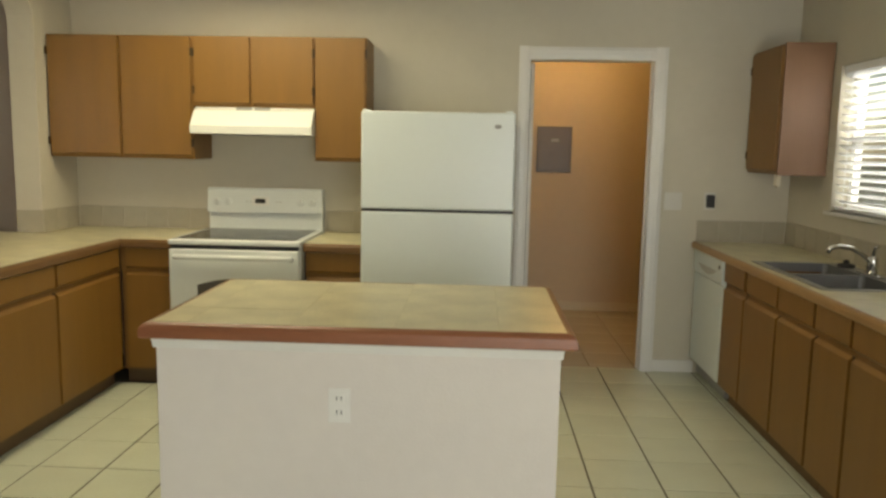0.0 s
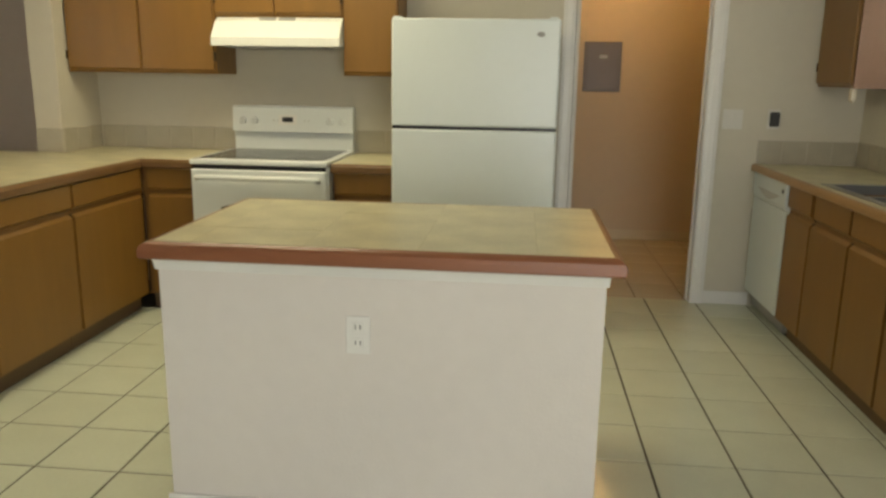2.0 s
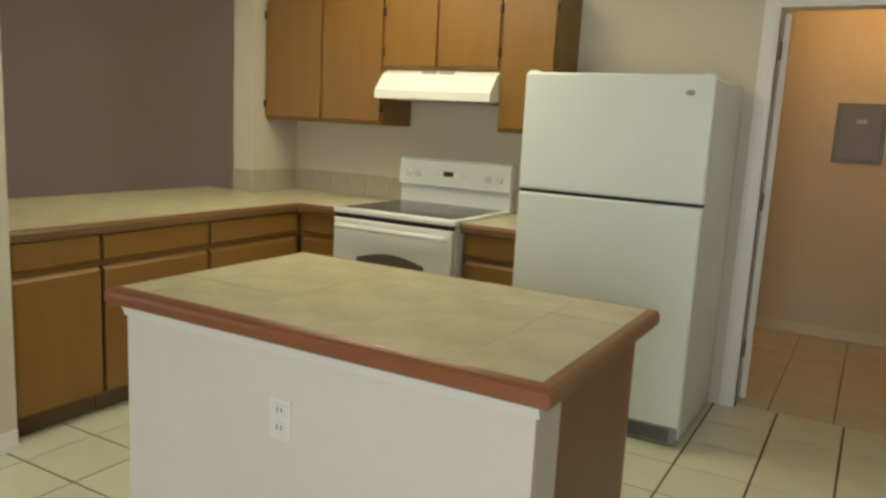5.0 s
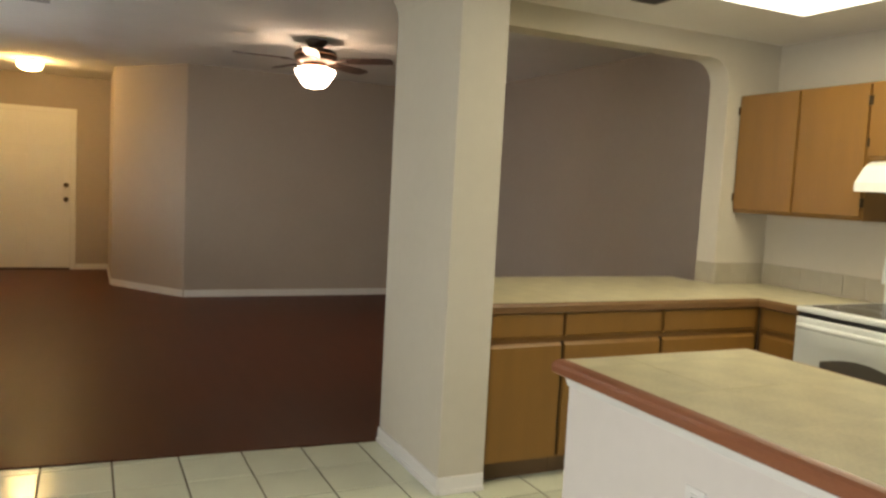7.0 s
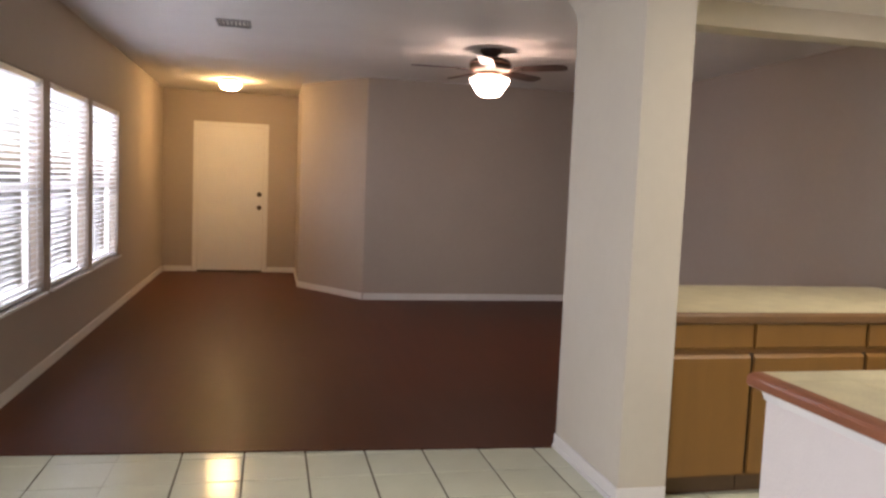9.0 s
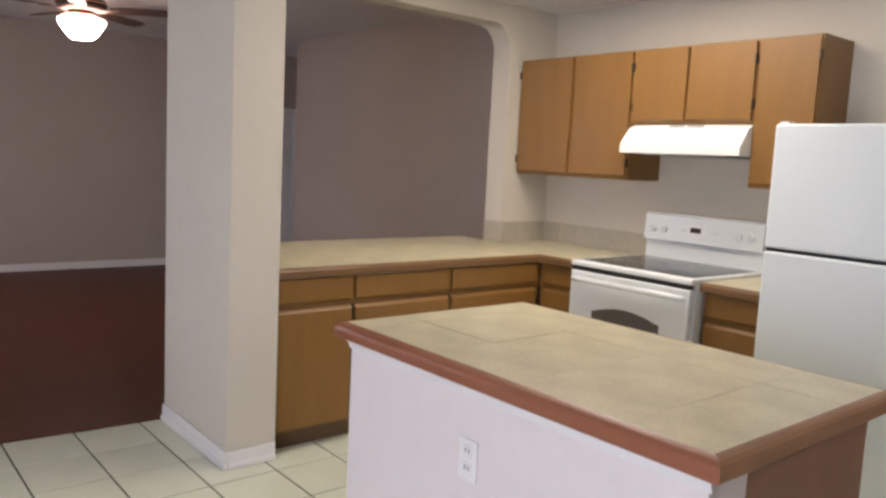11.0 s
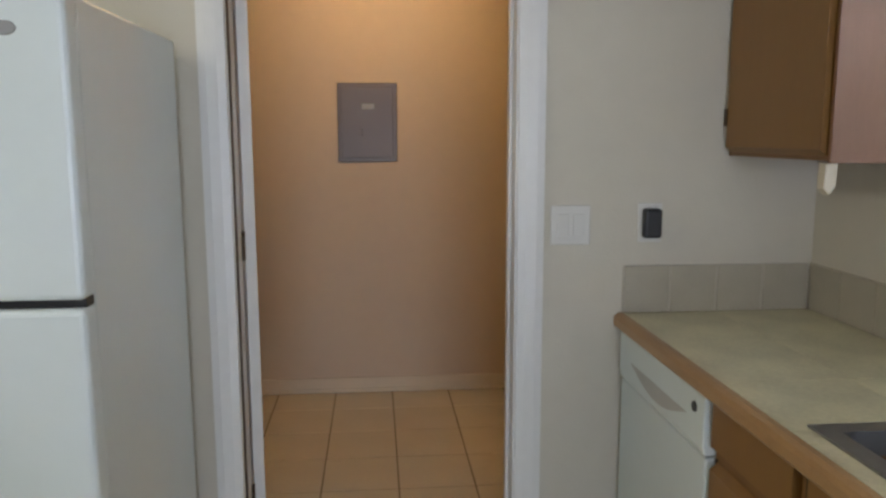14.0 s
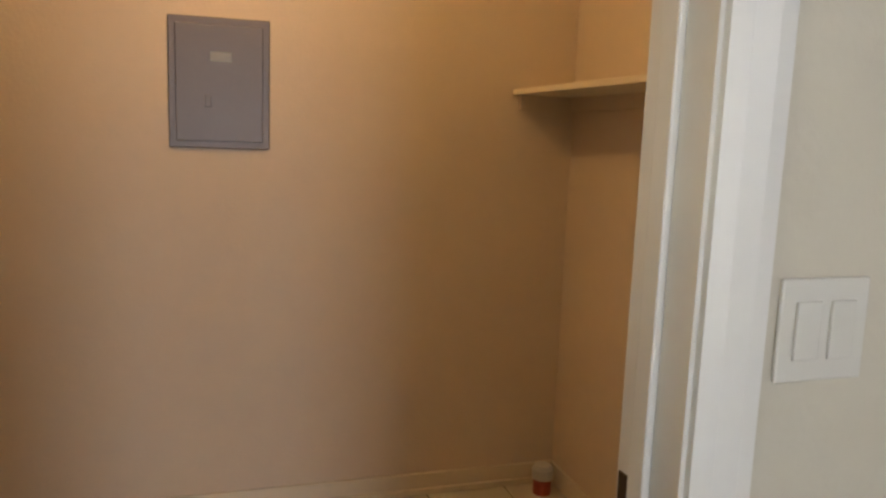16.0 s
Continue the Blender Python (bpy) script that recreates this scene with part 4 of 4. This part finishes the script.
for k in range(4):
    a = radians(90 * k + 20)
    tip = [(fx + q * math.cos(a), fy + q * math.sin(a), FB + h) for q, h in ((0.10, 0.19), (0.145, 0.20), (0.185, 0.185), (0.192, 0.155), (0.182, 0.13))]
    part("strap", tube(B(), tip, 0.007, 8), BRONZE, fan, "curled bronze strap", smooth=True)
for k in range(5):
    m = Matrix.Translation((fx, fy, LCEIL - 0.185)) @ pose(0, 0, 0, 0, 0, 72 * k + 52) @ pose(0, 0, 0, -11, 0, 0)
    bpts = [(0.24, -0.055), (0.33, -0.066), (0.66, -0.072), (0.715, -0.055), (0.73, 0.0), (0.715, 0.055), (0.66, 0.072), (0.33, 0.066), (0.24, 0.055)]
    bl = part("blade", prism(B(), bpts, "z", -0.004, 0.004), BLADE, fan, "dark walnut blade", m)
    part("blade_iron", prism(B(), [(0.15, -0.018), (0.24, -0.022), (0.31, -0.04), (0.31, 0.04), (0.24, 0.022), (0.15, 0.018)], "z", -0.012, -0.004), BRONZE, bl, "bronze blade iron", m)
el = thing("entry_light", (-9.2, -0.345, LCEIL), "round frosted flush ceiling light by the front door", "ceiling light")
part("pan", lathe(B(), [(0.145, 0.0), (0.145, -0.02), (0.13, -0.03)], (-9.2, -0.345, LCEIL), 28), TRIM, el)
part("globe", lathe(B(), [(0.13, -0.03), (0.14, -0.05), (0.125, -0.09), (0.08, -0.12), (0.025, -0.132)], (-9.2, -0.345, LCEIL), 28), BOWLW, el, "glowing frosted globe", smooth=True)

# hall door
hdr = thing("door_3", (LX, 5.05, 0), "pale closed hall door in a white casing", "door", "", "structure")
part("casing", box(B(), LX, LX + 0.018, 5.40, 5.48, 0, 2.02, 0.004), TRIM, hdr)
part("casing", box(B(), LX, LX + 0.018, 4.60, 4.68, 0, 2.02, 0.004), TRIM, hdr)
part("head_casing", box(B(), LX, LX + 0.018, 4.68, 5.40, 1.95, 2.02, 0.004), TRIM, hdr)
part("door_slab", box(B(), LX + 0.001, LX + 0.009, 4.682, 5.398, 0.01, 1.948, 0.002), TRIM, hdr)

# front door
ed = thing("door_2", (FX, -0.39, 0), "white panelled front door, closed, with a dark knob", "door", "", "structure")
part("casing", box(B(), FX, FX + 0.018, -0.935, -0.865, 0, 2.25, 0.004), TRIM, ed)
part("casing", box(B(), FX, FX + 0.018, 0.085, 0.155, 0, 2.25, 0.004), TRIM, ed)
part("head_casing", box(B(), FX, FX + 0.018, -0.865, 0.085, 2.185, 2.25, 0.004), TRIM, ed)
part("sill", box(B(), FX, FX + 0.03, -0.865, 0.085, 0.002, 0.03, 0.004), DARK, ed, "dark threshold")
leaf = part("door_slab", box(B(), FX + 0.001, FX + 0.008, -0.863, 0.083, 0.03, 2.183), TRIM, ed)
for y0, y1 in ((-0.78, -0.45), (-0.33, 0.0)):
    for z0, z1 in ((0.24, 0.90), (1.06, 1.60), (1.72, 2.05)):
        part("raised_panel", box(B(), FX + 0.008, FX + 0.018, y0, y1, z0, z1, 0.008), TRIM, leaf)
for z in (1.19, 0.99):
    part("knob", lathe(B(), [(0.035, 0.0), (0.035, 0.01), (0.015, 0.02), (0.03, 0.045), (0.02, 0.065)], (FX + 0.008, 0.03, z), 16, pose(0, 0, 0, 0, 90, 0)), HINGE, leaf, "dark round knob")


# ---- windows and blinds ----
def window(name, m, w, h, slats, tilt, label, deep=0.14):
    """A window in its own frame: x along the wall, +y outdoors, z up; sash, glass, sill and a venetian blind."""
    win = new(name)
    win.matrix_basis = m
    tagged(win, label, "window", "", "structure")

    def add(nm, bm, material, parent=win, words=""):
        ob = new(nm, mesh_of(nm, bm, material))
        ob.parent = parent
        if words:
            ob["label"] = words
        return ob
    bm = B()
    for a in ((0, 0.04, 0, h), (w - 0.04, w, 0, h), (0.04, w - 0.04, 0, 0.04), (0.04, w - 0.04, h - 0.04, h)):
        box(bm, a[0], a[1], deep - 0.05, deep - 0.005, a[2], a[3])
    add("window_frame", bm, TRIM)
    add("meeting_rail", box(B(), 0.04, w - 0.04, deep - 0.045, deep - 0.015, h * 0.5 - 0.02, h * 0.5 + 0.02), TRIM)
    for z0, z1 in ((0.04, h * 0.5 - 0.02), (h * 0.5 + 0.02, h - 0.04)):
        g = add("pane", box(B(), 0.04, w - 0.04, deep - 0.032, deep - 0.028, z0, z1), GLASS)
        g.visible_shadow = False
    add("window_sill", box(B(), -0.03, w + 0.03, -0.03, deep - 0.05, -0.022, 0.0, 0.004), TRIM)
    bl = new("window_blind")
    bl.matrix_basis = m
    tagged(bl, "white horizontal slat blind, lowered with its slats open", "window blind", "window blinds")
    hr = add("headrail", box(B(), 0.01, w - 0.01, 0.01, 0.06, h - 0.045, h - 0.002, 0.004), BLIND, bl)
    pitch = (h - 0.075) / slats
    bm = B()
    box(bm, 0.012, w - 0.012, -0.024, 0.024, -0.0014, 0.0014)
    me = mesh_of("slat", bm, BLIND)
    rng = random.Random(7)
    for k in range(slats):
        s = new("slat", me)
        s.parent = bl
        s.matrix_basis = pose(0, 0.036, 0.035 + pitch * (k + 0.5), tilt + rng.uniform(-3, 3), rng.uniform(-0.15, 0.15), 0)
    add("bottom_rail", box(B(), 0.012, w - 0.012, 0.015, 0.057, 0.006, 0.026, 0.003), BLIND, bl)
    for u in (0.12, w - 0.12):
        add("ladder_cord", box(B(), u - 0.0015, u + 0.0015, 0.008, 0.011, 0.02, h - 0.04), BLIND, bl)
    return win


for k, (u0, u1) in enumerate(WINS):
    window("window_%d" % (k + 1), MW @ Matrix.Translation((u0, 0, WZ0)), u1 - u0, WZ1 - WZ0, 32, -20, "tall white living room window behind a slat blind")
window("window_4", pose(RIGHT, KW[1], KW[2], 0, 0, -90), KW[1] - KW[0], KW[3] - KW[2], 17, -22, "white kitchen window over the sink behind a slat blind")

# ---- floor tiles ----
S = 0.3145
tx, ty = steps(0.79, S, -2.95, RIGHT), steps(2.93, S, REAR, BACK + 0.1)
under = ((-2.72, -1.99, 2.2, BACK), (-1.99, 0.20, 3.95, BACK), (1.95, RIGHT, 1.56, BACK), (IX0 + 0.16, IX1 - 0.16, IY0 + 0.16, IY1 - 0.16))
lay(floor, -2.94, RIGHT, 2.93 - 11 * S, BACK + 0.06, tx, ty, 0.0, 0.009, TILE, 0.008, under, bev=0.002)
bm = B()
xs, ys = [-2.94] + [v for v in tx if -2.93 < v < RIGHT - 0.01] + [RIGHT], [REAR] + [v for v in ty if REAR + 0.01 < v < -0.52] + [2.93 - 11 * S]
for a, b in zip(xs, xs[1:]):
    for c, d in zip(ys, ys[1:]):
        box(bm, a + 0.004, b - 0.004, c + 0.004, d - 0.004, -0.008, 0.0)
tagged(part("rear_tiles", bm, TILE, floor), kind="stuff")
# pantry tiles, their colour darkened to stand for the weaker light there
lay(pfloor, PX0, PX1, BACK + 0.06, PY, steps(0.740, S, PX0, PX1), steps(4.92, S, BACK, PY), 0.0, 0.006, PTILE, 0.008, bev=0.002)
